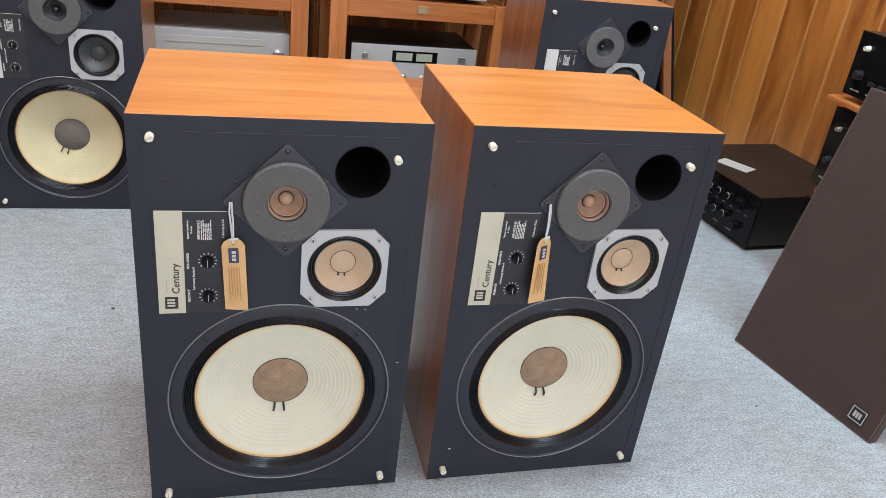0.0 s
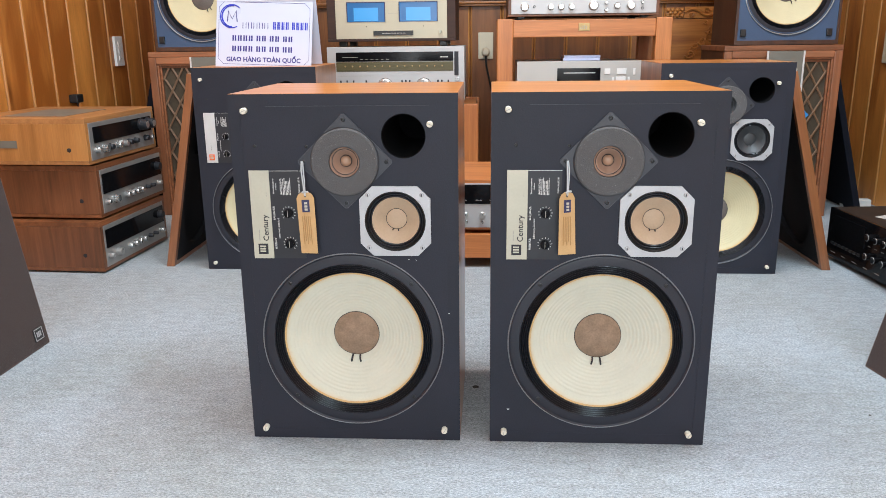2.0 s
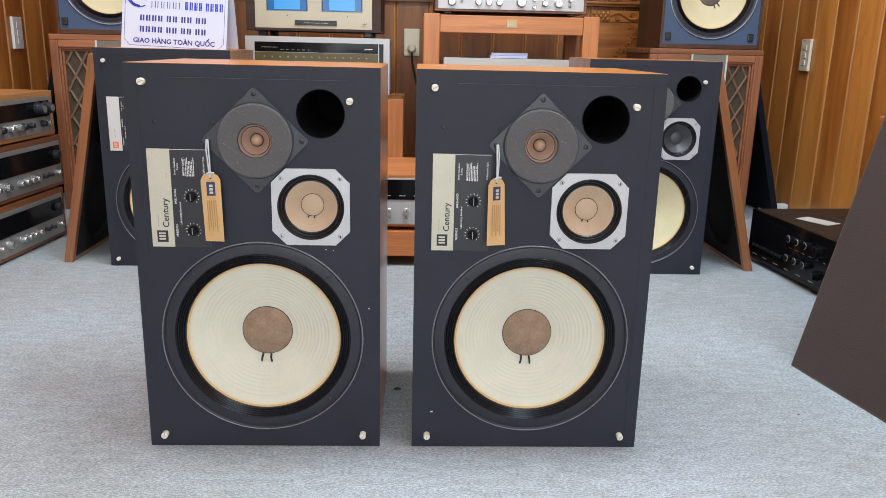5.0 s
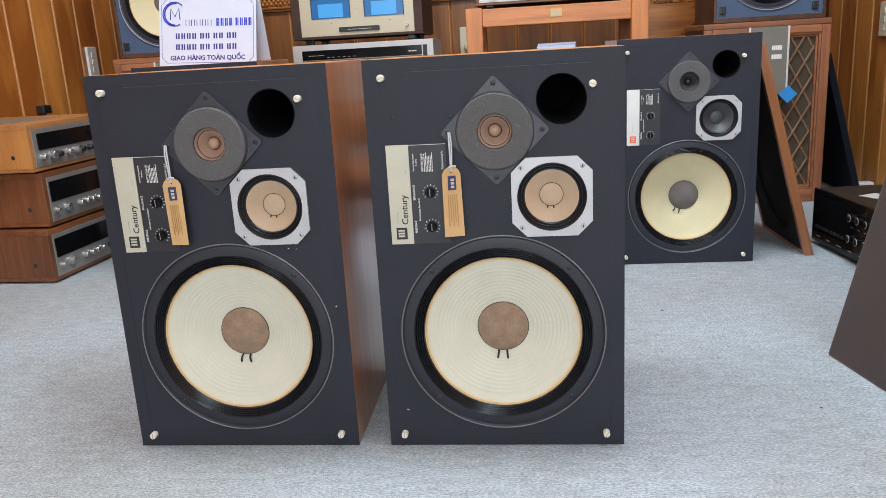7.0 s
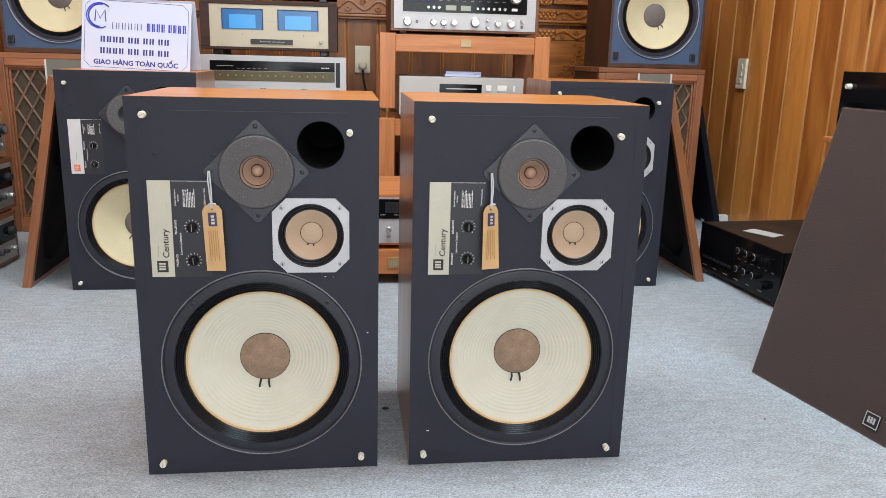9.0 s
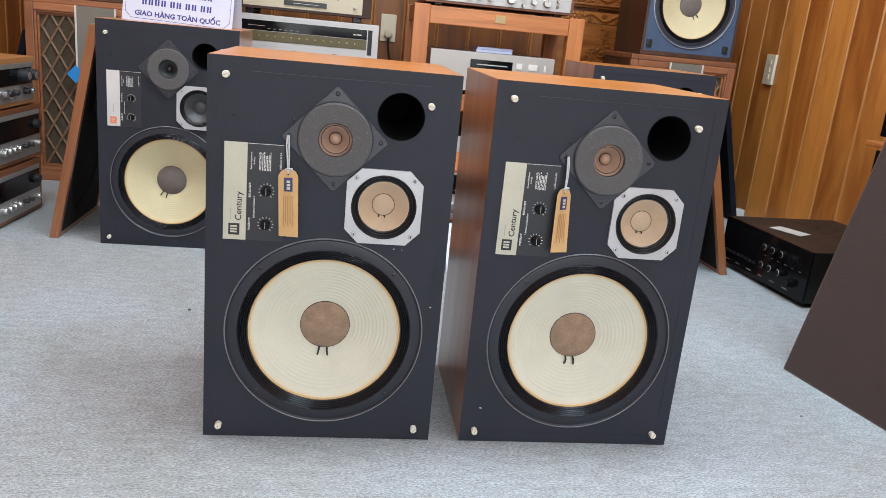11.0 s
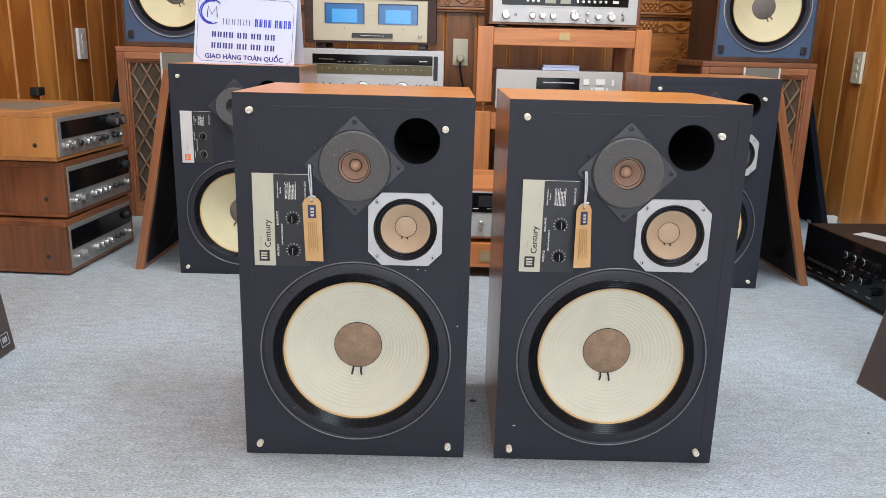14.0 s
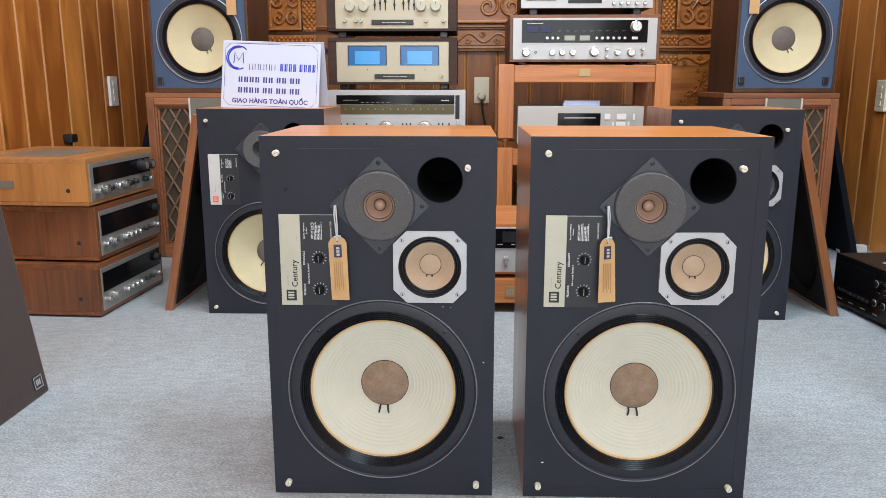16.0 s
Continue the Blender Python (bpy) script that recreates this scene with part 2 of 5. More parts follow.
MAHOGANY_X = wood("mahogany_rail", (0.22, 0.082, 0.035), (0.47, 0.185, 0.085), "x", 0.45, 0.08)
BAFFLE = surface("black_baffle_paint", (0.0175, 0.0195, 0.0300), 0.58, 0, 0.22, 9, 420, 0.25, 0.33)
BLUE = surface("blue_baffle_paint", (0.050, 0.088, 0.165), 0.6, 0, 0.15, 7, 300, 0.2)
NAVY = surface("navy_grille_cloth", (0.007, 0.009, 0.016), 0.95, 0, 0.3, 30, 900, 0.8, 0.2)
BLACK = surface("black_plastic", (0.014, 0.014, 0.015), 0.35, 0, 0.2, 20, 300, 0.1)
# greyed black for painted edge highlights and the tweeter screw rims
GLINT_RIM = surface("dark_grey_glint_and_rim", (0.05, 0.053, 0.065), 0.6, 0, 0.5, 40, 400, 0.2)
RING = surface("black_driver_ring", (0.0165, 0.018, 0.027), 0.5, 0, 0.18, 12, 400, 0.2, 0.45)
PORT_BLACK = surface("flocked_black_port", (0.006, 0.006, 0.007), 0.95, 0, 0.2, 20, 400, 0.2, 0.1)
BEAD = surface("highlight_grey_bead", (0.17, 0.175, 0.185), 0.38, 0.1, 0.2, 30, 300, 0.1)
GLOSS = surface("glossy_black_surround", (0.011, 0.012, 0.016), 0.31, 0, 0.3, 30, 200, 0.35, 0.7)
PLATE_BLACK = surface("black_steel_plate", (0.030, 0.031, 0.040), 0.38, 0, 0.15, 20, 400, 0.2)
FRAME = surface("black_cast_frame", (0.014, 0.015, 0.019), 0.5, 0, 0.2, 20, 300, 0.2)
BLACK_MET = surface("black_enamel_steel", (0.012, 0.011, 0.010), 0.48, 0.0, 0.25, 15, 400, 0.15)
WINDOW = surface("smoked_glass_window", (0.006, 0.006, 0.007), 0.10, 0, 0.2, 5, 50, 0.0, 0.18)
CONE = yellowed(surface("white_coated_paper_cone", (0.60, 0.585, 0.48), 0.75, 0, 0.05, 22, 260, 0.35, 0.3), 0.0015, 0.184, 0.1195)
CONE_EDGE = surface("yellowed_cone_edge", (0.58, 0.38, 0.17), 0.75, 0, 0.15, 30, 260, 0.3, 0.3)
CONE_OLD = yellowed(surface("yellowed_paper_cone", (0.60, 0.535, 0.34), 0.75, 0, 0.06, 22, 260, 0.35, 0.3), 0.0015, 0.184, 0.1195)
CONE_STUDIO = surface("pale_yellow_paper_cone", (0.60, 0.535, 0.34), 0.75, 0, 0.06, 22, 260, 0.35, 0.3)
DUSTCAP = surface("brown_dust_cap", (0.27, 0.185, 0.125), 0.7, 0, 0.30, 55, 320, 0.3, 0.3)
DUSTCAP_GREY = surface("grey_dust_cap", (0.15, 0.13, 0.12), 0.7, 0, 0.16, 40, 320, 0.3, 0.3)
MID_CONE = surface("tan_paper_cone", (0.47, 0.345, 0.235), 0.55, 0, 0.08, 30, 300, 0.3, 0.4)
MID_BLACK = surface("black_paper_cone", (0.05, 0.055, 0.06), 0.45, 0, 0.2, 30, 300, 0.3, 0.5)
TW_CONE = surface("brown_tweeter_cone", (0.35, 0.225, 0.165), 0.42, 0, 0.12, 60, 400, 0.2, 0.5)
TW_DOME = surface("copper_brown_dome", (0.38, 0.235, 0.155), 0.40, 0, 0.12, 60, 400, 0.1, 0.5)
ALU = surface("cast_aluminium", (0.47, 0.475, 0.49), 0.42, 0.35, 0.08, 25, 500, 0.15)
SILVER = surface("brushed_silver", (0.49, 0.49, 0.49), 0.45, 0.3, 0.05, 10, 500, 0.08)
FACE_GREY = surface("brushed_grey_aluminium", (0.36, 0.35, 0.335), 0.38, 0.55, 0.08, 14, 600, 0.12)
SILVER_CASE = surface("silver_painted_case", (0.48, 0.465, 0.435), 0.45, 0.2, 0.05, 10, 400, 0.08)
CHAMPAGNE = surface("champagne_panel", (0.50, 0.455, 0.34), 0.45, 0.2, 0.05, 8, 400, 0.08)
CHROME = surface("polished_knob_metal", (0.52, 0.515, 0.50), 0.28, 0.8, 0.05, 30, 300, 0.0)
BRASS = surface("brass_plate", (0.44, 0.30, 0.13), 0.4, 0.6, 0.1, 30, 300, 0.1)
PEG = surface("ivory_plastic_peg", (0.72, 0.68, 0.56), 0.5, 0, 0.1, 60, 400, 0.1)
LABEL = surface("cream_metal_label", (0.50, 0.485, 0.39), 0.45, 0.1, 0.06, 25, 300, 0.1)
LABEL_SILVER = surface("silver_metal_label", (0.66, 0.66, 0.65), 0.4, 0.3, 0.06, 25, 300, 0.1)
PANEL = surface("black_control_foil", (0.018, 0.019, 0.024), 0.45, 0, 0.15, 25, 300, 0.1)
INK = surface("black_ink", (0.02, 0.02, 0.025), 0.6, 0, 0.1, 60, 300, 0.0)
GREY_INK = surface("grey_ink", (0.36, 0.35, 0.31), 0.6, 0, 0.1, 60, 300, 0.0)
WHITE_INK = surface("pale_print", (0.68, 0.68, 0.66), 0.6, 0, 0.1, 60, 300, 0.0)
ORANGE = surface("orange_badge", (0.85, 0.16, 0.04), 0.5, 0, 0.08, 60, 300, 0.0)
TAG = surface("kraft_card", (0.56, 0.355, 0.165), 0.75, 0, 0.08, 40, 350, 0.2, 0.3)
STRING = surface("grey_cotton_string", (0.50, 0.52, 0.53), 0.9, 0, 0.15, 90, 500, 0.3)
TAG_INK = surface("navy_ink", (0.03, 0.035, 0.10), 0.6, 0, 0.1, 60, 300, 0.0)
TAG_PRINT = surface("brown_print", (0.40, 0.22, 0.08), 0.7, 0, 0.1, 60, 300, 0.0)
BROWN_CLOTH = surface("brown_grille_cloth", (0.047, 0.030, 0.026), 0.92, 0, 0.12, 10, 700, 0.9, 0.2)
BLACK_BOARD = surface("black_grille_board", (0.016, 0.016, 0.018), 0.85, 0, 0.25, 15, 500, 0.4, 0.2)
LAT_CLOTH = surface("brown_gold_cloth", (0.075, 0.058, 0.040), 0.9, 0, 0.25, 60, 700, 0.6, 0.2)
LATTICE = surface("turned_brown_lattice", (0.20, 0.115, 0.065), 0.5, 0, 0.2, 40, 300, 0.2)
SIGN = surface("white_acrylic_card", (0.52, 0.555, 0.67), 0.3, 0, 0.02, 10, 200, 0.0)
SIGN_INK = surface("blue_violet_ink", (0.03, 0.028, 0.20), 0.5, 0, 0.08, 50, 200, 0.0)
SIGN_BLUE = surface("bright_blue_ink", (0.015, 0.03, 0.42), 0.5, 0, 0.08, 50, 200, 0.0)
PLATE_WHITE = surface("white_switch_plastic", (0.78, 0.78, 0.76), 0.4, 0, 0.03, 20, 200, 0.0)
CREAM_PLATE = surface("cream_socket_plastic", (0.72, 0.66, 0.50), 0.4, 0, 0.05, 20, 200, 0.0)
CABLE = surface("black_rubber_cable", (0.015, 0.015, 0.015), 0.5, 0, 0.1, 60, 200, 0.0)
CABLE_WHITE = surface("white_rubber_cable", (0.7, 0.68, 0.63), 0.5, 0, 0.1, 60, 200, 0.0)
PAPER = surface("white_paper", (0.46, 0.45, 0.41), 0.8, 0, 0.03, 20, 300, 0.05)
GREY_CARD = surface("grey_plastic_card", (0.17, 0.165, 0.14), 0.35, 0, 0.06, 20, 200, 0.0)
CYAN = surface("blue_sticker", (0.02, 0.24, 0.62), 0.5, 0, 0.05, 20, 200, 0.0)
CASE_CLEAR = surface("pale_blue_disc_case", (0.42, 0.47, 0.66), 0.2, 0, 0.1, 30, 200, 0.0)
CEIL = surface("white_ceiling_paint", (0.82, 0.82, 0.80), 0.8, 0, 0.03, 3, 200, 0.1)
PLASTER = surface("cream_wall_paint", (0.74, 0.72, 0.67), 0.8, 0, 0.04, 3, 200, 0.1)
GOLD_DIAL = surface("gold_dial_strip", (0.10, 0.085, 0.038), 0.4, 0.2, 0.1, 30, 200, 0.0)
DIAL_GREY = surface("grey_lit_meter", (0.35, 0.38, 0.30), 0.4, 0, 0.06, 30, 200, 0.0)

BROWN_CLOTH.node_tree.nodes["Principled BSDF"].inputs["Sheen Weight"].default_value = 0.14
PIPING = surface("brown_piping", (0.13, 0.085, 0.07), 0.8, 0, 0.1, 40, 400, 0.3)
LINT = surface("dark_lint", (0.05, 0.045, 0.04), 0.95, 0, 0.3, 80, 600, 0.3)


def lit(name, colour, strength):
    m, nt, b = base_mat(name)
    b.inputs["Base Color"].default_value = (*colour, 1)
    b.inputs["Roughness"].default_value = 0.25
    b.inputs["Emission Color"].default_value = (*colour, 1)
    b.inputs["Emission Strength"].default_value = strength
    return m


METER_BLUE = lit("lit_blue_meter", (0.045, 0.26, 0.56), 0.42)
METER_DIM = lit("lit_deep_blue_meter_edge", (0.012, 0.10, 0.27), 0.38)


# ---- mesh helpers ----
def part(name, bm, material, parent=None, label="", smooth=False):
    bmesh.ops.recalc_face_normals(bm, faces=bm.faces)
    me = bpy.data.meshes.new(name)
    bm.to_mesh(me)
    bm.free()
    me.materials.append(material)
    if smooth:
        me.polygons.foreach_set("use_smooth", [True] * len(me.polygons))
        me.set_sharp_from_angle(angle=radians(35))
    ob = new(name, me)
    ob.parent = parent
    if label:
        ob["label"] = label
    return ob


def thing(name, m, label, category, group=""):
    ob = new(name)
    ob.matrix_basis = m
    ob.empty_display_size = 0.05
    return tagged(ob, label, category, group)


def box(bm, x0, x1, y0, y1, z0, z1, bev=0.0, seg=2):
    m = Matrix.LocRotScale(((x0 + x1) / 2, (y0 + y1) / 2, (z0 + z1) / 2), None, (x1 - x0, y1 - y0, z1 - z0))
    vs = bmesh.ops.create_cube(bm, size=1, matrix=m)["verts"]
    if bev:
        es = list({e for v in vs for e in v.link_edges})
        bmesh.ops.bevel(bm, geom=es, offset=bev, segments=seg, affect="EDGES", profile=0.6)
    return bm


def bx(*a, **k):
    return box(bmesh.new(), *a, **k)


def lathe(bm, prof, cx=0.0, cz=0.0, seg=64):
    """Turn a profile of (radius, depth) about an axis that runs along y through (cx, cz)."""
    rings = []
    for r, d in prof:
        if r < 1e-6:
            rings.append([bm.verts.new((cx, d, cz))])
        else:
            rings.append([bm.verts.new((cx + r * math.cos(2 * math.pi * i / seg), d, cz + r * math.sin(2 * math.pi * i / seg))) for i in range(seg)])
    for a, b in zip(rings, rings[1:]):
        for i in range(seg):
            j = (i + 1) % seg
            if len(a) == 1 and len(b) == 1:
                continue
            if len(a) == 1:
                bm.faces.new((a[0], b[i], b[j]))
            elif len(b) == 1:
                bm.faces.new((a[i], a[j], b[0]))
            else:
                bm.faces.new((a[i], a[j], b[j], b[i]))
    return bm


def lt(prof, cx=0.0, cz=0.0, seg=64):
    return lathe(bmesh.new(), prof, cx, cz, seg)


def tube(points, r, seg=8, bm=None):
    """A round bar along a line of points."""
    bm = bm or bmesh.new()
    pts = [Vector(p) for p in points]
    rings = []
    for i, p in enumerate(pts):
        d = (pts[min(i + 1, len(pts) - 1)] - pts[max(i - 1, 0)]).normalized()
        u = d.orthogonal().normalized() if i == 0 else (rings[-1][1] - d * rings[-1][1].dot(d)).normalized()
        v = d.cross(u)
        rings.append(([bm.verts.new(p + r * (u * math.cos(2 * math.pi * k / seg) + v * math.sin(2 * math.pi * k / seg))) for k in range(seg)], u))
    for (a, _), (b, _) in zip(rings, rings[1:]):
        for k in range(seg):
            bm.faces.new((a[k], a[(k + 1) % seg], b[(k + 1) % seg], b[k]))
    bm.faces.new(rings[0][0])
    bm.faces.new(rings[-1][0][::-1])
    return bm


def plate(outline, y0, y1, holes=()):
    """A flat plate in x and z between two depths, with round holes (cx, cz, r)."""
    bm = bmesh.new()
    loops = [list(outline)] + [[(cx + r * math.cos(2 * math.pi * i / 64), cz + r * math.sin(2 * math.pi * i / 64)) for i in range(64)] for cx, cz, r in holes]
    edges = []
    for lp in loops:
        vs = [bm.verts.new((x, y0, z)) for x, z in lp]
        edges += [bm.edges.new((vs[i], vs[(i + 1) % len(vs)])) for i in range(len(vs))]
    bmesh.ops.triangle_fill(bm, edges=edges, use_beauty=True, use_dissolve=False)
    ext = bmesh.ops.extrude_face_region(bm, geom=list(bm.faces))
    bmesh.ops.translate(bm, vec=(0, y1 - y0, 0), verts=[g for g in ext["geom"] if isinstance(g, bmesh.types.BMVert)])
    return bm


def rect(x0, x1, z0, z1):
    return [(x0, z0), (x1, z0), (x1, z1), (x0, z1)]


def lettering(name, words, size, x, y, z, turn, material, parent, align="CENTER", bold=0.012):
    """Words in the built-in font on a face that looks along -y, turned by degrees, 0.3 mm thick."""
    cu = bpy.data.curves.new(name, "FONT")
    cu.body, cu.size, cu.extrude, cu.align_x, cu.align_y, cu.resolution_u = words, size, 0.00015, align, "CENTER", 2
    cu.offset = size * bold
    tmp = bpy.data.objects.new(name, cu)
    me = bpy.data.meshes.new_from_object(tmp)
    bpy.data.objects.remove(tmp)
    me.transform(Matrix.Translation((x, y, z)) @ Matrix.Rotation(radians(-turn), 4, "Y") @ Matrix.Rotation(radians(90), 4, "X"))
    me.materials.clear()
    me.materials.append(material)
    ob = new(name, me)
    ob.parent = parent
    return ob


def bars(x0, x1, z0, z1, n, y, upright=False, seed=1):
    """Lines of writing too small to read, as plain bars of uneven length."""
    rnd, bm = random.Random(seed), bmesh.new()
    for i in range(n):
        f, p = rnd.uniform(0.8, 1.0), 0.0
        th = ((x1 - x0) if upright else (z1 - z0)) / n
        run = (z1 - z0) if upright else (x1 - x0)
        while p < run * f:
            q = min(run * f, p + rnd.uniform(1.2, 3.4) * min(th, 0.0022))
            if upright:
                box(bm, x0 + i * th, x0 + i * th + th * 0.5, y - 0.0003, y, z0 + p, z0 + q)
            else:
                box(bm, x0 + p, x0 + q, y - 0.0003, y, z0 + i * th, z0 + i * th + th * 0.5)
            p = q + 0.45 * min(th, 0.0022)
    return bm


def axes(p, xd, zd):
    """A pose from a corner and the directions of local x and z."""
    x, z = Vector(xd).normalized(), Vector(zd).normalized()
    y = z.cross(x).normalized()
    z = x.cross(y)
    m = Matrix((x, y, z)).transposed().to_4x4()
    m.translation = p
    return m


# ---- room ----
XW, YB, YF, H = 1.6, 2.66, -3.6, 2.9
floor = part("floor", bx(-XW - 0.2, XW + 0.2, YF - 0.2, YB + 0.2, -0.1, 0), CARPET)
tagged(floor, "grey short-pile needle felt carpet on the whole floor", "carpet", kind="structure")
ceiling = part("ceiling", bx(-XW - 0.2, XW + 0.2, YF - 0.2, YB + 0.2, H, H + 0.1), CEIL)
tagged(ceiling, "white painted plain ceiling", "ceiling", kind="structure")


def wall(name, bm, label):
    return tagged(part(name, bm, PLANK_BACK), label, "wall", kind="structure")


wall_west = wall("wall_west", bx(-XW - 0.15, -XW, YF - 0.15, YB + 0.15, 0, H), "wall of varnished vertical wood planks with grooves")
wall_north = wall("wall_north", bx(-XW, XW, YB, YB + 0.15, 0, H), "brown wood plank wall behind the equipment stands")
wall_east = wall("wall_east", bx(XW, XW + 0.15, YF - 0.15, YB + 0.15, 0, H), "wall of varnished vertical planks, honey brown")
wb = bmesh.new()
box(wb, -XW, -0.9, YF - 0.15, YF, 0, H)
box(wb, -0.9, XW, YF - 0.15, YF, 2.45, H)
box(wb, -0.9, XW, YF - 0.15, YF, 0, 0.2)
wall_south = tagged(part("wall_south", wb, PLASTER), "cream painted wall with a wide shop window opening", "wall", kind="structure")

PW = 0.152


def plank_mesh(height):
    bm = bmesh.new()
    # section in x and y: a board with broad eased edges, proud of the wall by 12 mm
    sec = [(0.0015, 0), (0.0015, -0.004), (0.005, -0.0105), (0.009, -0.012), (PW - 0.009, -0.012), (PW - 0.005, -0.0105), (PW - 0.0015, -0.004), (PW - 0.0015, 0)]
    lo = [bm.verts.new((x, y, 0.0)) for x, y in sec]
    hi = [bm.verts.new((x, y, height)) for x, y in sec]
    for i in range(len(sec) - 1):
        bm.faces.new((lo[i], lo[i + 1], hi[i + 1], hi[i]))
    bm.faces.new(lo[::-1])
    bm.faces.new(hi)
    # bevel faces take a tone of their own for the light they catch
    for f in bm.faces:
        x = [v.co.x for v in f.verts]
        f.material_index = int(len(f.verts) == 4 and max(x) - min(x) < 0.005)
    return bm


def planks(parent, start, step_dir, count, rz, mesh_ob, material):
    for i in range(count):
        ob = new("plank", mesh_ob)
        ob.parent = parent
        ob.matrix_basis = pose(start[0] + step_dir[0] * PW * i, start[1] + step_dir[1] * PW * i, 0, 0, 0, rz)


def plank_data(height, material):
    me = bpy.data.meshes.new("plank")
    bm = plank_mesh(height)
    bmesh.ops.recalc_face_normals(bm, faces=bm.faces)
    bm.to_mesh(me)
    bm.free()
    me.materials.append(material)
    me.materials.append(PLANK_EDGE)
    return me


# ---- three-way loudspeakers with black baffles ----
SW, SD = 0.364, 0.302


def driver_screw(bm, cx, cz, y, r=0.003):
    lathe(bm, [(0, y - 0.0012), (r * 0.45, y - 0.0012), (r * 0.5, y - 0.0022), (r, y - 0.0016), (r, y)], cx, cz, 10)


def woofer(parent, cx, cz, R, cone_r, cap_r, cone_mat, cap_mat, leads_at=-92, ribs=0.0005, ring_mat=RING):
    w = part("woofer", lt([(R, 0.012), (R, 0.0), (R - 0.0010, -0.0008), (R - 0.0022, -0.0008), (R - 0.0032, 0.0), (R - 0.0045, 0.0016), (R - 0.0075, 0.0008), (R * 0.875, 0.0008), (R * 0.865, 0.003), (R * 0.855, 0.010)], cx, cz, 96), ring_mat, parent, "round bass driver with pleated surround", True)
    # bead coloured lighter than the ring to carry its highlight all round
    part("bead", lt([(R + 0.0004, 0.0005), (R - 0.0001, -0.0006), (R - 0.0010, -0.0014), (R - 0.0019, -0.0008), (R - 0.0023, 0.0010)], cx, cz, 96), BEAD, w, "raised gasket bead", True)
    # pleated surround: four shiny ridges between frame and cone
    prof, n = [], 5
    r0, r1 = R * 0.875, cone_r - 0.001
    for i in range(n * 6 + 1):
        f = i / (n * 6)
        prof.append((r0 + (r1 - r0) * f, 0.0042 - 0.0042 * abs(math.sin(math.pi * n * f)) + 0.0028 * f))
    part("surround", lt(prof, cx, cz, 96), GLOSS, w, "glossy black pleated surround", True)
    # cone: a yellowed rim, then a long slope with pressed ribs down to the cap
    part("cone_rim", lt([(cone_r + 0.001, 0.0064), (cone_r - 0.0010, 0.0060), (cone_r - 0.0036, 0.0072)], cx, cz, 96), CONE_EDGE, w, "yellowed glued cone rim", True)
    prof = [(cone_r - 0.0026, 0.0067)]
    steps = 84
    depth = 0.030 * cone_r / 0.118
    for i in range(1, steps + 1):
        f = i / steps
        r = cone_r - 0.0026 + (cap_r - 0.001 - cone_r + 0.0026) * f
        d = 0.0067 + (depth + 0.0009) * (f ** 0.85)
        if 0.16 < f < 0.90:
            d -= ribs * (0.5 - 0.5 * math.cos(2 * math.pi * 10 * (f - 0.16) / 0.74))
        prof.append((r, d))
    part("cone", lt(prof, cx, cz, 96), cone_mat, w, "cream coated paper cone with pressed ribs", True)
    yd = 0.0076 + depth
    part("dust_cap", lt([(cap_r, yd + 0.0012), (cap_r, yd - 0.0015), (cap_r * 0.93, yd - 0.003), (cap_r * 0.7, yd - 0.0070), (cap_r * 0.4, yd - 0.0100), (0, yd - 0.011)], cx, cz, 48), cap_mat, w, "domed felt dust cap", True)
    part("cap_seam", lt([(cap_r + 0.0012, yd), (cap_r + 0.0006, yd - 0.0018), (cap_r - 0.0004, yd - 0.001)], cx, cz, 48), INK, w, "", True)
    for k in (-9, 9):
        a = radians(leads_at + k)
        p = lambda r, d: (cx + r * math.cos(a), d, cz + r * math.sin(a))
        part("lead_wire", tube([p(cap_r + 0.001, yd - 0.002), p(cap_r + 0.004, yd - 0.008), p(cap_r + 0.008, yd - 0.0085), p(cap_r + 0.0125, yd - 0.0065)], 0.0016, 6), INK, w, "", True)
    for k in range(4):
        a = math.pi * (k + 0.5) / 2
        bm = bmesh.new()
        driver_screw(bm, cx + R * 0.93 * math.cos(a), cz + R * 0.93 * math.sin(a), 0.0008, 0.0034)
        part("screw", bm, BLACK, w, "", True)
    for k in range(4):
        bm = bmesh.new()
        a = math.pi * k / 2
        ca, sa = math.cos(a), math.sin(a)
        q = [(cx + rr * ca - tt * sa, cz + rr * sa + tt * ca) for rr, tt in ((R * 0.88, -0.0004), (R * 0.985, -0.0004), (R * 0.985, 0.0004), (R * 0.88, 0.0004))]
        bm.faces.new([bm.verts.new((x, 0.0005, z)) for x, z in q])
        part("gasket_joint", bm, INK, w)
    return w


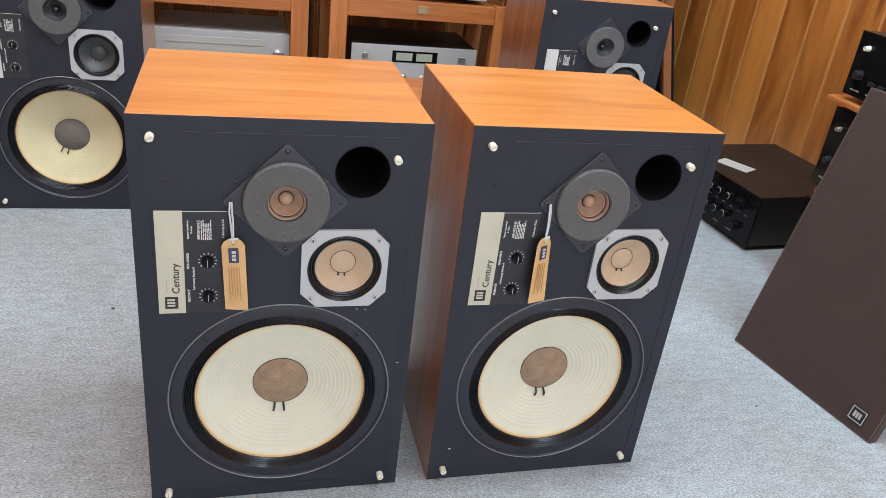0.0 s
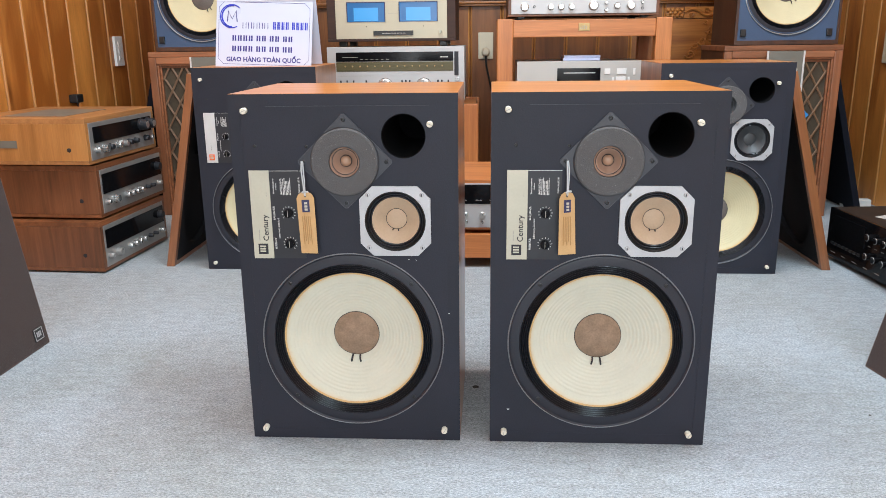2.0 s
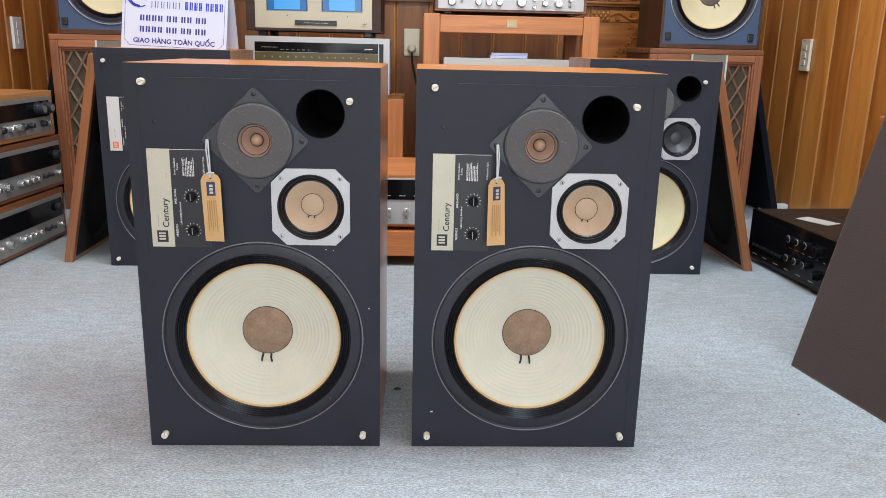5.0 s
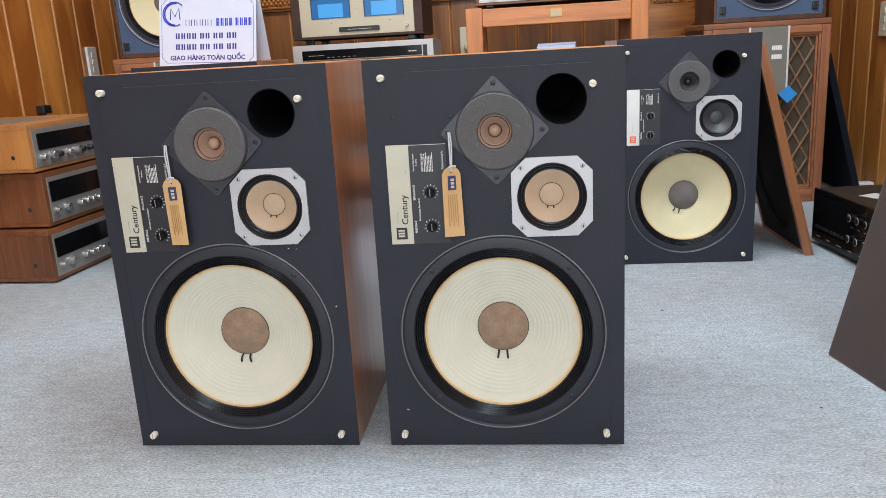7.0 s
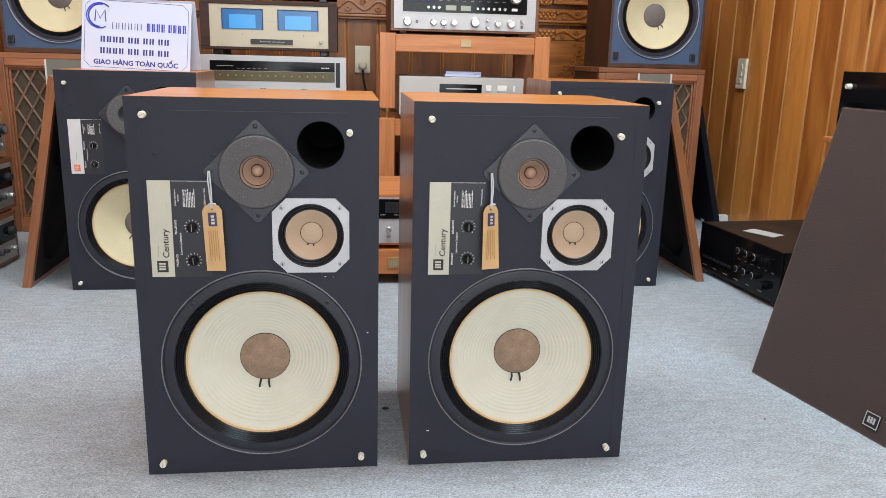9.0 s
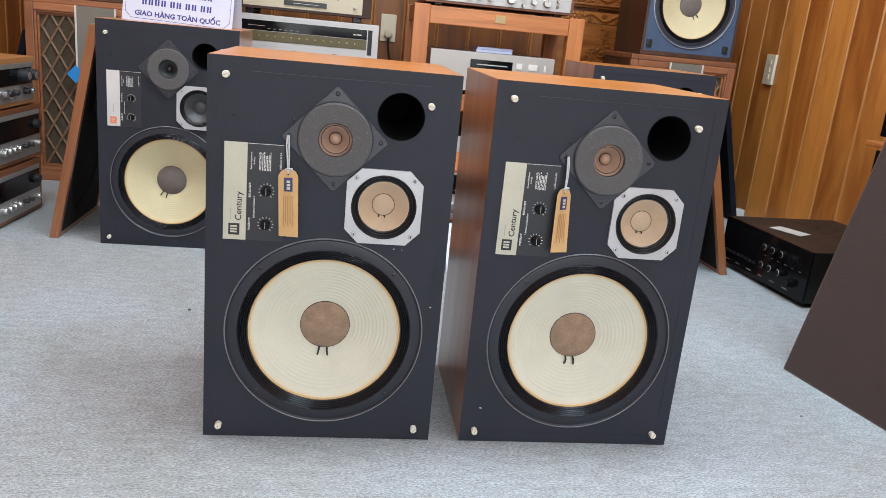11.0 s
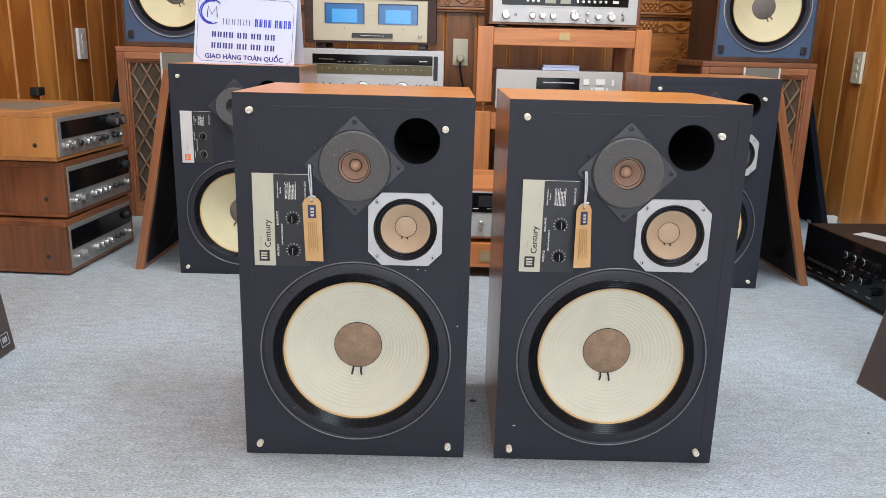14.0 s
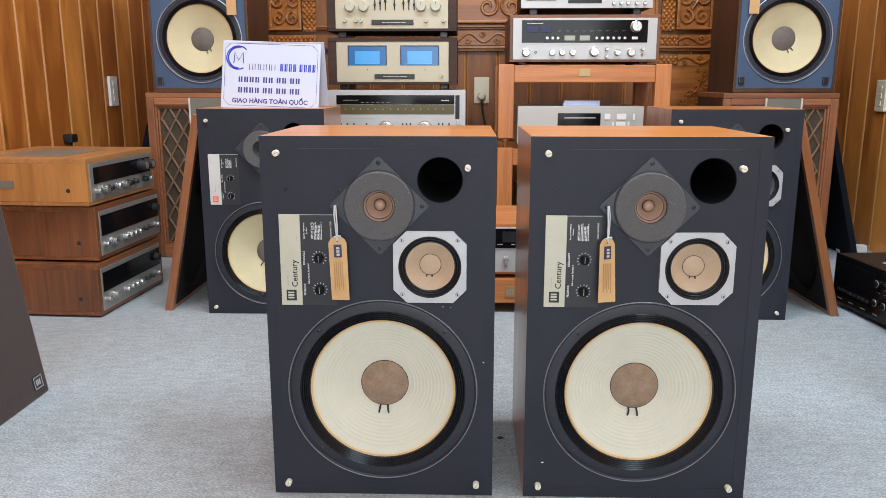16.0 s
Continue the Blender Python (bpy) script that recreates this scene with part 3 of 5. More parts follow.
def midrange(parent, cx, cz, cone_mat, cap_mat):
    a, c = 0.0575, 0.021
    octo = [(cx - a + c, cz - a), (cx + a - c, cz - a), (cx + a, cz - a + c), (cx + a, cz + a - c), (cx + a - c, cz + a), (cx - a + c, cz + a), (cx - a, cz + a - c), (cx - a, cz - a + c)]
    m = part("midrange", plate(octo, -0.0045, 0.0, [(cx, cz, 0.0485)]), ALU, parent, "midrange driver with octagonal cast aluminium frame")
    part("inner_ring", lt([(0.0495, -0.0047), (0.0485, -0.0053), (0.0475, -0.0035), (0.0455, 0.001)], cx, cz, 64), BLACK, m, "", True)
    prof = []
    for i in range(13):
        f = i / 12
        prof.append((0.046 - 0.0075 * f, 0.0025 - 0.0022 * abs(math.sin(2 * math.pi * f))))
    part("surround", lt(prof, cx, cz, 64), GLOSS, m, "glossy black surround", True)
    prof = [(0.0388, 0.0022), (0.037, 0.0026)] + [(0.037 - 0.0205 * i / 10, 0.0026 + 0.0145 * (i / 10) ** 0.9) for i in range(1, 11)]
    part("cone", lt(prof, cx, cz, 64), cone_mat, m, "", True)
    part("dust_cap", lt([(0.0168, 0.0172), (0.0165, 0.0164), (0.013, 0.0152), (0.007, 0.0142), (0, 0.0138)], cx, cz, 40), cap_mat, m, "", True)
    part("cap_seam", lt([(0.0175, 0.0166), (0.0171, 0.0158), (0.0166, 0.0163)], cx, cz, 40), INK, m, "", True)
    for k in (-14, 14):
        t = radians(-95 + k)
        part("lead_wire", tube([(cx + r * math.cos(t), d, cz + r * math.sin(t)) for r, d in ((0.017, 0.0155), (0.0185, 0.0125), (0.0195, 0.0128))], 0.0010, 6), INK, m, "", True)
    for sx, sz in ((-1, -1), (1, -1), (1, 1), (-1, 1)):
        bm = bmesh.new()
        driver_screw(bm, cx + sx * 0.0435, cz + sz * 0.0435, -0.0045, 0.0028)
        rec = part("screw_recess", lt([(0, -0.00465), (0.0035, -0.00465), (0.0037, -0.0045)], cx + sx * 0.0435, cz + sz * 0.0435, 14), FACE_GREY, m)
        part("screw", bm, ALU, rec, "", True)
        part("screw_slot", bx(cx + sx * 0.0435 - 0.0006, cx + sx * 0.0435 + 0.0006, -0.0069, -0.0056, cz + sz * 0.0435 - 0.0021, cz + sz * 0.0435 + 0.0021), INK, rec)
    return m


def tweeter(parent, cx, cz, cone_mat, dome_mat):
    d, q = 0.075, 0.0022
    dia = [(cx - q, cz - d), (cx + q, cz - d), (cx + d, cz - q), (cx + d, cz + q), (cx + q, cz + d), (cx - q, cz + d), (cx - d, cz + q), (cx - d, cz - q)]
    t = part("tweeter", plate(dia, -0.0038, 0.0, [(cx, cz, 0.0255)]), PLATE_BLACK, parent, "tweeter on a black diamond plate")
    # edge highlight of the plate, drawn as a thin lighter bar
    edge = bmesh.new()
    for a, b in zip(dia, dia[1:] + dia[:1]):
        tube([(a[0], -0.0036, a[1]), (b[0], -0.0036, b[1])], 0.0007, 4, edge)
    part("plate_edge", edge, GLINT_RIM, t, "plate edge lightened for its highlight")
    part("foam_ring", lt([(0.0535, -0.003), (0.0535, -0.0105), (0.0515, -0.012), (0.026, -0.012), (0.0245, -0.0105), (0.0245, -0.001)], cx, cz, 72), FOAM, t, "charcoal foam ring speckled with dust", True)
    # black ring painted in as the contact shadow of the foam
    part("rim_groove", lt([(0.0556, -0.0040), (0.0550, -0.0046), (0.0533, -0.0046)], cx, cz, 72), INK, t, "", True)
    part("inner_ring", lt([(0.0246, -0.0065), (0.0232, -0.0085), (0.0218, -0.0065), (0.0212, -0.002)], cx, cz, 48), cone_mat, t, "", True)
    for r in (0.0243, 0.0205):
        part("dark_ring", lt([(r + 0.0007, -0.0060 if r > 0.022 else -0.0026), (r, -0.0092 if r > 0.022 else -0.0044), (r - 0.0007, -0.0060 if r > 0.022 else -0.0026)], cx, cz, 48), INK, t, "", True)
    part("cone", lt([(0.0214, -0.003), (0.019, -0.0028), (0.0175, 0.001), (0.0095, 0.009), (0.0088, 0.010)], cx, cz, 48), cone_mat, t, "", True)
    part("dome_seam", lt([(0.0100, 0.0088), (0.0094, 0.0072), (0.0086, 0.0080)], cx, cz, 32), INK, t, "", True)
    part("dome", lt([(0.0088, 0.0098), (0.0085, 0.0060), (0.0068, 0.0030), (0.0036, 0.0012), (0, 0.0006)], cx, cz, 32), dome_mat, t, "", True)
    for sx, sz in ((0, 1), (1, 0), (0, -1), (-1, 0)):
        bm = bmesh.new()
        driver_screw(bm, cx + sx * 0.0665, cz + sz * 0.0665, -0.0038, 0.0030)
        sc = part("screw", bm, BLACK, t, "", True)
        part("screw_rim", lt([(0.0042, -0.0037), (0.0040, -0.0046), (0.0033, -0.0046), (0.0031, -0.0037)], cx + sx * 0.0665, cz + sz * 0.0665, 16), GLINT_RIM, sc, "", True)
    return t


def floor_speaker(m, label, group, old):
    """old: the pair with black midrange cones, orange badge and silver label."""
    SH = 0.605 if old else 0.597
    s = thing("loudspeaker", m, label, "loudspeaker", group)
    h, T = SW / 2, 0.019
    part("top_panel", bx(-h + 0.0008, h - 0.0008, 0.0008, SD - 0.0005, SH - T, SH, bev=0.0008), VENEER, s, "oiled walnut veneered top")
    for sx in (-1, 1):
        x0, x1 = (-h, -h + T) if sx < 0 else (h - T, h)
        part("side_panel", bx(x0, x1, 0.0008, SD, 0.0005, SH - 0.0008, bev=0.001), VENEER_SHADED, s)
    part("bottom_panel", bx(-h + T, h - T, 0.001, SD, 0.0005, T), VENEER_SHADED, s)
    part("back_panel", bx(-h + T, h - T, SD - 0.02, SD - 0.004, T, SH - T - 0.0005), BLACK_BOARD, s)
    # black painted front edge, and the baffle set 1 mm behind it
    fr = bmesh.new()
    box(fr, -h, h, -0.0005, -0.0001, SH - T + 0.001, SH - 0.0004)
    box(fr, -h, h, -0.0005, -0.0001, 0.0006, T)
    box(fr, -h, -h + T, -0.0005, -0.0001, T, SH - T + 0.001)
    box(fr, h - T, h, -0.0005, -0.0001, T, SH - T + 0.001)
    part("front_edge", fr, BAFFLE, s, "black painted cabinet edge")
    if not old:
        # thin pale bar stands in for the highlight along the joint
        part("inset_line", tube([(-h + 0.06, -0.0004, SH - T - 0.0005), (h - 0.045, -0.0004, SH - T - 0.0005)], 0.0004, 4), GLINT_RIM, s, "pale line for the highlight on the baffle joint")
    cx = 0.0015
    port = (0.0955, 0.530, 0.0345)
    holes = [(cx, 0.184, 0.1543), (0.0795, 0.393, 0.0475), (cx, 0.490, 0.0255), port]
    part("baffle", plate(rect(-h + 0.0015, h - 0.0015, 0.0015, SH - 0.0015), 0.0, 0.016, holes), BAFFLE, s, "matt black painted baffle")
    part("port_tube", lt([(0.0352, -0.0006), (0.0345, -0.0008), (0.0338, 0.0), (0.0336, 0.24), (0.0, 0.24)], port[0], port[1], 64), PORT_BLACK, s, "", True)
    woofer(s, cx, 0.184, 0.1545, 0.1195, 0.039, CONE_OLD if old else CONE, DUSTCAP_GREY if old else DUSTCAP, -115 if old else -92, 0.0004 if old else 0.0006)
    midrange(s, 0.0795, 0.393, MID_BLACK if old else MID_CONE, MID_BLACK if old else MID_CONE)
    tweeter(s, cx, 0.490, MID_BLACK if old else TW_CONE, GLOSS if old else TW_DOME)
    # four grille pegs with a slot
    for x, z, a in ((-0.1555, 0.571, 25), (0.138, 0.549, -20), (-0.158, 0.0215, 80), (0.155, 0.022, 60)):
        p = part("grille_peg", lt([(0.0050, 0.0), (0.0051, -0.003), (0.0051, -0.009), (0.0045, -0.0103), (0, -0.0106)], x, z, 20), PEG, s, "ivory plastic grille peg", True)
        u = (math.cos(radians(a)), math.sin(radians(a)))
        part("slot", tube([(x - 0.005 * u[0], -0.0105, z - 0.005 * u[1]), (x + 0.005 * u[0], -0.0105, z + 0.005 * u[1])], 0.0006, 4), GREY_INK, p)
    # small plugged screw holes
    for x, z in ((-0.143, 0.515), (-0.060, 0.514)):
        bm = bmesh.new()
        driver_screw(bm, x, z, 0.0008, 0.0026)
        part("plug", bm, BLACK, s, "", True)
    # label strip and control panel
    lab = part("label_strip", bx(-0.1565, -0.1235, -0.0018, 0, 0.3295, 0.476, bev=0.0004), LABEL_SILVER if old else LABEL, s, "silver metal label strip" if old else "cream metal label strip")
    bd = part("badge", bx(-0.1485, -0.1325, -0.0024, -0.0016, 0.337, 0.3545), ORANGE if old else INK, lab, "orange maker's badge" if old else "black maker's badge")
    for k in range(3):
        part("badge_mark", bx(-0.1458, -0.1362, -0.0027, -0.0023, 0.3405 + k * 0.0042, 0.3405 + k * 0.0042 + 0.0026), LABEL, bd)
    if not old:
        lettering("model_word", "Century", 0.0132, -0.1342, -0.0019, 0.381, 90, INK, lab)
        part("small_print", bars(-0.1462, -0.1435, 0.360, 0.382, 1, -0.0018, True, 3), GREY_INK, lab)
        part("small_print", bars(-0.1300, -0.1285, 0.433, 0.443, 1, -0.0018, True, 3), GREY_INK, lab)
    else:
        part("small_print", bars(-0.1412, -0.1385, 0.366, 0.392, 1, -0.0018, True, 3), GREY_INK, lab)
    cp = part("control_panel", bx(-0.1232, -0.070, -0.0008, 0, 0.3295, 0.476), PANEL, s, "black control panel with white print")
    part("panel_line", bx(-0.1232, -0.070, -0.0011, -0.0007, 0.4748, 0.4754), WHITE_INK, cp)
    for z, w in ((0.406, "BRILLIANCE"), (0.355, "PRESENCE")):
        k = part("control_knob", lt([(0.0, -0.009), (0.0058, -0.009), (0.0068, -0.008), (0.0072, -0.0008)], -0.0950, z, 24), WINDOW, cp, "small black knob", True)
        part("pointer", bx(-0.0954, -0.0946, -0.0094, -0.0088, z - 0.005, z + 0.0055), GREY_INK, k)
        part("dial_ring", lt([(0.0082, -0.0008), (0.0082, -0.0014), (0.0075, -0.0014), (0.0075, -0.0008)], -0.0950, z, 28), INK, cp)
        marks = bmesh.new()
        for i in range(11):
            a = radians(-50 + i * 27)
            r0, r1 = (0.0094, 0.0116)
            x0, z0, x1, z1 = -0.095 + r0 * math.cos(a), z + r0 * math.sin(a), -0.095 + r1 * math.cos(a), z + r1 * math.sin(a)
            tube([(x0, -0.001, z0), (x1, -0.001, z1)], 0.0006, 4, marks)
        part("dial_marks", marks, WHITE_INK, cp)
        lettering("control_word", w, 0.0042, -0.1188, -0.001, z, 90, WHITE_INK, cp)
    lettering("control_word", "Laboratory Standard", 0.0040, -0.1125, -0.001, 0.3805, 90, WHITE_INK, cp)
    lettering("heading", "IMPORTANT:", 0.0046, -0.1048, -0.001, 0.450, 90, WHITE_INK, cp)
    part("small_print", bars(-0.102, -0.0885, 0.436, 0.464, 6, -0.0009, True, 5), WHITE_INK, cp)
    lettering("small_print", "System Impedance", 0.0034, -0.1178, -0.001, 0.450, 90, WHITE_INK, cp)
    lettering("small_print", "8 ohms", 0.0034, -0.1135, -0.001, 0.450, 90, WHITE_INK, cp)
    lettering("small_print", "California U.S.A.", 0.0040, -0.0755, -0.001, 0.452, 90, WHITE_INK, cp)
    return s


def hang_tag(m, tilt, label):
    """A kraft tag that hangs by a doubled string from the tweeter's screw; local origin at that screw, on the baffle."""
    t = thing("hang_tag", m, label, "tag", "price tags")
    w, top, bot = 0.0143, -0.047, -0.147
    out = [(-w, bot), (w, bot), (w, top - 0.010), (w * 0.75, top - 0.0035), (w * 0.35, top), (-w * 0.35, top), (-w * 0.75, top - 0.0035), (-w, top - 0.010)]
    bm = plate(out, -0.0085, -0.0079, [(0, top - 0.0065, 0.0019)])
    for v in bm.verts:
        v.co.y -= 0.010 * max(0, (top - v.co.z) / 0.1) * (1.0 if v.co.x > 0 else 0.35)
    turn = Matrix.Rotation(radians(tilt), 4, "Y")
    bm.transform(turn)
    card = part("card", bm, TAG, t, "kraft card tag")
    lean = lambda x, z: -0.0088 - 0.010 * max(0, (top - z) / 0.1) * (0.675 + 0.325 * x / w)
    bd = bx(-0.0062, 0.0062, -0.0004, 0.0002, -0.0795, -0.0595)
    for v in bd.verts:
        v.co.y += lean(v.co.x, v.co.z) - 0.0003
    bd.transform(turn)
    part("printed_badge", bd, TAG_INK, card, "navy printed badge")
    for k in range(3):
        mk = bx(-0.0022 + 0.0, 0.0028, -0.0003, 0.0001, -0.0768 + k * 0.0050, -0.0734 + k * 0.0050)
        for v in mk.verts:
            v.co.y += lean(v.co.x, v.co.z) - 0.0009
        mk.transform(turn)
        part("badge_mark", mk, LABEL, card)
    bm = bmesh.new()
    for i in range(5):
        x = -0.0075 + i * 0.0032
        box(bm, x, x + 0.0011, -0.0003, 0.0001, -0.132 + 0.006 * (i % 2), -0.086)
    for v in bm.verts:
        v.co.y += lean(v.co.x, v.co.z) - 0.0004
    bm.transform(turn)
    part("small_print", bm, TAG_PRINT, card)
    s = math.sin(radians(tilt))
    hz = top - 0.0065
    hx = hz * s * -1 * -1
    for k in (-1, 1):
        part("string", tube([(0.0010 * k, -0.0065, 0.002), (0.0017 * k, -0.0085, -0.012), (hx * 0.6 + 0.0014 * k, -0.010, -0.028), (hx + 0.0004 * k, -0.0095, hz)], 0.0012, 6), STRING, t, "grey cotton string", True)
    part("knot", tube([(hx - 0.004, -0.0105, hz + 0.006), (hx + 0.001, -0.0125, hz + 0.008), (hx + 0.006, -0.0105, hz + 0.007)], 0.0017, 6), STRING, t, "", True)
    return t


def paint_chip(x, z, r, speaker_x):
    """A small pale nick in the black baffle."""
    ob = part("paint_chip", lt([(0, -0.0012), (r * 0.7, -0.0011), (r, -0.0008)], 0, 0, 7), WHITE_INK)
    ob.matrix_basis = Matrix.Translation((speaker_x + x, 0, z)) @ Matrix.Diagonal((1.6, 1, 0.7, 1))
    return tagged(ob, "small pale nick in the black baffle paint", "paint chip", "paint chips")


for a in ((-0.151, 0.062, 0.0016, 0.2055), (0.165, 0.235, 0.001, -0.210), (0.10, 0.328, 0.0009, -0.210), (0.112, 0.327, 0.0007, -0.210)):
    paint_chip(*a)


def lint(x, y, r, seed):
    rnd, bm = random.Random(seed), bmesh.new()
    bmesh.ops.create_icosphere(bm, subdivisions=2, radius=r)
    for v in bm.verts:
        v.co *= rnd.uniform(0.5, 1.3)
        v.co.z = abs(v.co.z) * 0.45
    ob = part("lint", bm, LINT, None, "", True)
    ob.matrix_basis = pose(x, y, 0.0005)
    return tagged(ob, "dark ball of lint lying on the carpet", "lint", "bits of lint")


for i, (x, y, r) in enumerate(((-0.005, 0.215, 0.006), (-0.514, 0.546, 0.004), (0.72, 0.12, 0.0025), (0.55, 0.62, 0.003))):
    lint(x, y, r, i)

G1, G2 = "pair of loudspeakers in front", "pair of loudspeakers behind"
floor_speaker(pose(-0.210, 0, 0), "walnut loudspeaker with cream woofer, tan midrange and hanging kraft tag", G1, False)
floor_speaker(pose(0.2055, 0, 0), "walnut loudspeaker with cream woofer and kraft tag, standing beside its twin", G1, False)
floor_speaker(pose(-0.659, 1.03, 0), "walnut loudspeaker with orange badge and black midrange, card sign on top", G2, True)
floor_speaker(pose(0.676, 1.012, 0), "walnut loudspeaker with orange badge and black midrange, grille leaning beside", G2, True)
hang_tag(pose(-0.276, -0.0035, 0.490), -2.5, "kraft price tag hanging by a string on the loudspeaker")
hang_tag(pose(0.1395, -0.0045, 0.490, 0, 0, 30), 1.0, "kraft price tag hanging by a doubled string")


# ---- removed grilles that lean ----
def grille(m, label, cloth, edge, badge, w=0.36, h=0.60, t=0.024):
    """Local x along the foot, z up the board, +y the back of the board."""
    g = thing("speaker_grille", m, label, "grille", "loose grilles")
    if edge:
        for x0 in (0, w - 0.018):
            part("upright", bx(x0, x0 + 0.018, 0, t, 0, h, bev=0.001), edge, g, "walnut frame edge")
        for z0 in (0, h - 0.018):
            part("cross_rail", bx(0.018, w - 0.018, 0, t, z0, z0 + 0.018), edge, g, "walnut frame edge")
        part("board", plate(rect(0.018, w - 0.018, 0.018, h - 0.018), t * 0.3, t * 0.95, [(w / 2, 0.185, 0.14), (w * 0.7, 0.40, 0.055), (w * 0.45, 0.49, 0.05)]), BLACK_BOARD, g, "black board with driver cut-outs")
        part("cloth", bx(0.018, w - 0.018, 0.002, 0.0055, 0.018, h - 0.018), cloth, g, "black grille cloth")
    else:
        part("board", bx(0, w, 0, t, 0, h, bev=0.004), cloth, g, "cloth-covered board")
        if cloth is BROWN_CLOTH:
            part("piping", tube([(0.003, 0.0015, 0.003), (w - 0.003, 0.0015, 0.003), (w - 0.003, 0.0015, h - 0.003), (0.003, 0.0015, h - 0.003), (0.003, 0.0015, 0.004)], 0.0016, 6), PIPING, g, "thin stitched edge")
    if badge:
        b = part("badge", bx(badge, badge + 0.034, -0.0022, 0.0005, 0.019, 0.049, bev=0.0005), BLACK, g, "small black metal badge")
        fr = bmesh.new()
        x0, x1, z0, z1 = badge + 0.0015, badge + 0.0325, 0.0205, 0.0475
        for a in ((x0, x1, z0, z0 + 0.0016), (x0, x1, z1 - 0.0016, z1), (x0, x0 + 0.0016, z0 + 0.0016, z1 - 0.0016), (x1 - 0.0016, x1, z0 + 0.0016, z1 - 0.0016)):
            box(fr, a[0], a[1], -0.0026, -0.002, a[2], a[3])
        part("badge_rim", fr, SILVER, b)
        for k in range(3):
            part("badge_mark", bx(badge + 0.0085 + k * 0.006, badge + 0.0128 + k * 0.006, -0.0026, -0.002, 0.028, 0.040), SILVER, b)
    return g


grille(axes((0.812, 0.346, 0.0), (0.1915, -0.9815, 0), (0.2405, 0.0469, 0.9695)), "brown cloth loudspeaker grille with small badge, leaning on the rack", BROWN_CLOTH, None, 0.299)
grille(axes((-1.007, 0.067, 0.0), (0.0, 0.36, 0), (-0.14, 0, 0.98)), "brown cloth loudspeaker grille with small badge, leaning sideways", BROWN_CLOTH, None, 0.308)
grille(axes((-0.985, 1.415, 0.0), (0, -0.36, 0), (0.122, 0, 0.59)), "black grille in walnut frame leaning on a loudspeaker's side", BLACK_BOARD, VENEER_SHADED, None)
grille(axes((1.033, 1.053, 0.0), (-0.008, 0.36, 0), (-0.158, 0, 0.585)), "black grille in walnut frame leaning on the loudspeaker", BLACK_BOARD, VENEER_SHADED, None)
grille(axes((1.478, 1.85, 0.0), (-0.0, 0.36, 0), (-0.14, 0, 0.52)), "navy cloth grille leaning on the lattice cabinet", NAVY, None, None, 0.36, 0.54)
grille(axes((-1.465, 2.21, 0.0), (0, -0.36, 0), (0.14, 0, 0.52)), "navy cloth grille leaning beside the lattice cabinet", NAVY, None, None, 0.36, 0.54)


# ---- lattice-front cabinets and blue loudspeakers on them ----
def lattice_cabinet(m, label):
    c = thing("lattice_cabinet", m, label, "loudspeaker cabinet", "lattice cabinets")
    w, h, d, f = 0.426, 0.64, 0.34, 0.030
    part("body", bx(-w / 2 + 0.004, w / 2 - 0.004, 0.022, d, 0.0, h - 0.02), DARK_WALNUT, c, "dark mahogany cabinet")
    part("top", bx(-w / 2, w / 2, 0.0, d, h - 0.02, h, bev=0.003), MAHOGANY_X, c)
    for x0 in (-w / 2, w / 2 - f):
        part("stile", bx(x0, x0 + f, 0.0, 0.022, 0.0, h - 0.02, bev=0.004), MAHOGANY, c)
    part("top_rail", bx(-w / 2 + f, w / 2 - f, 0.0, 0.022, h - 0.045, h - 0.02, bev=0.003), MAHOGANY_X, c)
    part("bottom_rail", bx(-w / 2 + f, w / 2 - f, 0.0, 0.022, 0.0, 0.045, bev=0.004), MAHOGANY_X, c)
    # stepped moulding round the field
    x0, x1, z0, z1 = -w / 2 + f, w / 2 - f, 0.045, h - 0.045
    for k, y in ((0.0, 0.006), (0.008, 0.012)):
        bm = bmesh.new()
        a, e = k, k + 0.007
        box(bm, x0 + a, x0 + e, y, 0.022, z0 + a, z1 - a, bev=0.001)
        box(bm, x1 - e, x1 - a, y, 0.022, z0 + a, z1 - a, bev=0.001)
        box(bm, x0 + e, x1 - e, y, 0.022, z0 + a, z0 + e, bev=0.001)
        box(bm, x0 + e, x1 - e, y, 0.022, z1 - e, z1 - a, bev=0.001)
        part("moulding", bm, MAHOGANY_X, c)
    x0, x1, z0, z1 = x0 + 0.016, x1 - 0.016, z0 + 0.016, z1 - 0.016
    part("cloth", bx(x0, x1, 0.0205, 0.0215, z0, z1), LAT_CLOTH, c, "brown and gold grille cloth")
    # wavy bars that cross to pointed diamonds
    pitch, rise = 0.054, 0.096
    for sgn, y in ((1, 0.0145), (-1, 0.0175)):
        k = -14
        while k < 15:
            pts = []
            for i in range(0, 49):
                z = z0 + (z1 - z0) * i / 48
                ph = (z - z0) / rise
                x = k * pitch + sgn * pitch * ph
                if x0 <= x <= x1:
                    pts.append((x, y, z))
            if len(pts) > 2:
                part("lattice_bar", tube(pts, 0.0042, 5), LATTICE, c, "", True)
            k += 1
    return c


lattice_cabinet(pose(1.094, 1.78, 0), "mahogany cabinet with diamond lattice front under a blue loudspeaker")
lattice_cabinet(pose(-1.078, 1.78, 0), "mahogany cabinet with diamond lattice front beside the plank wall")


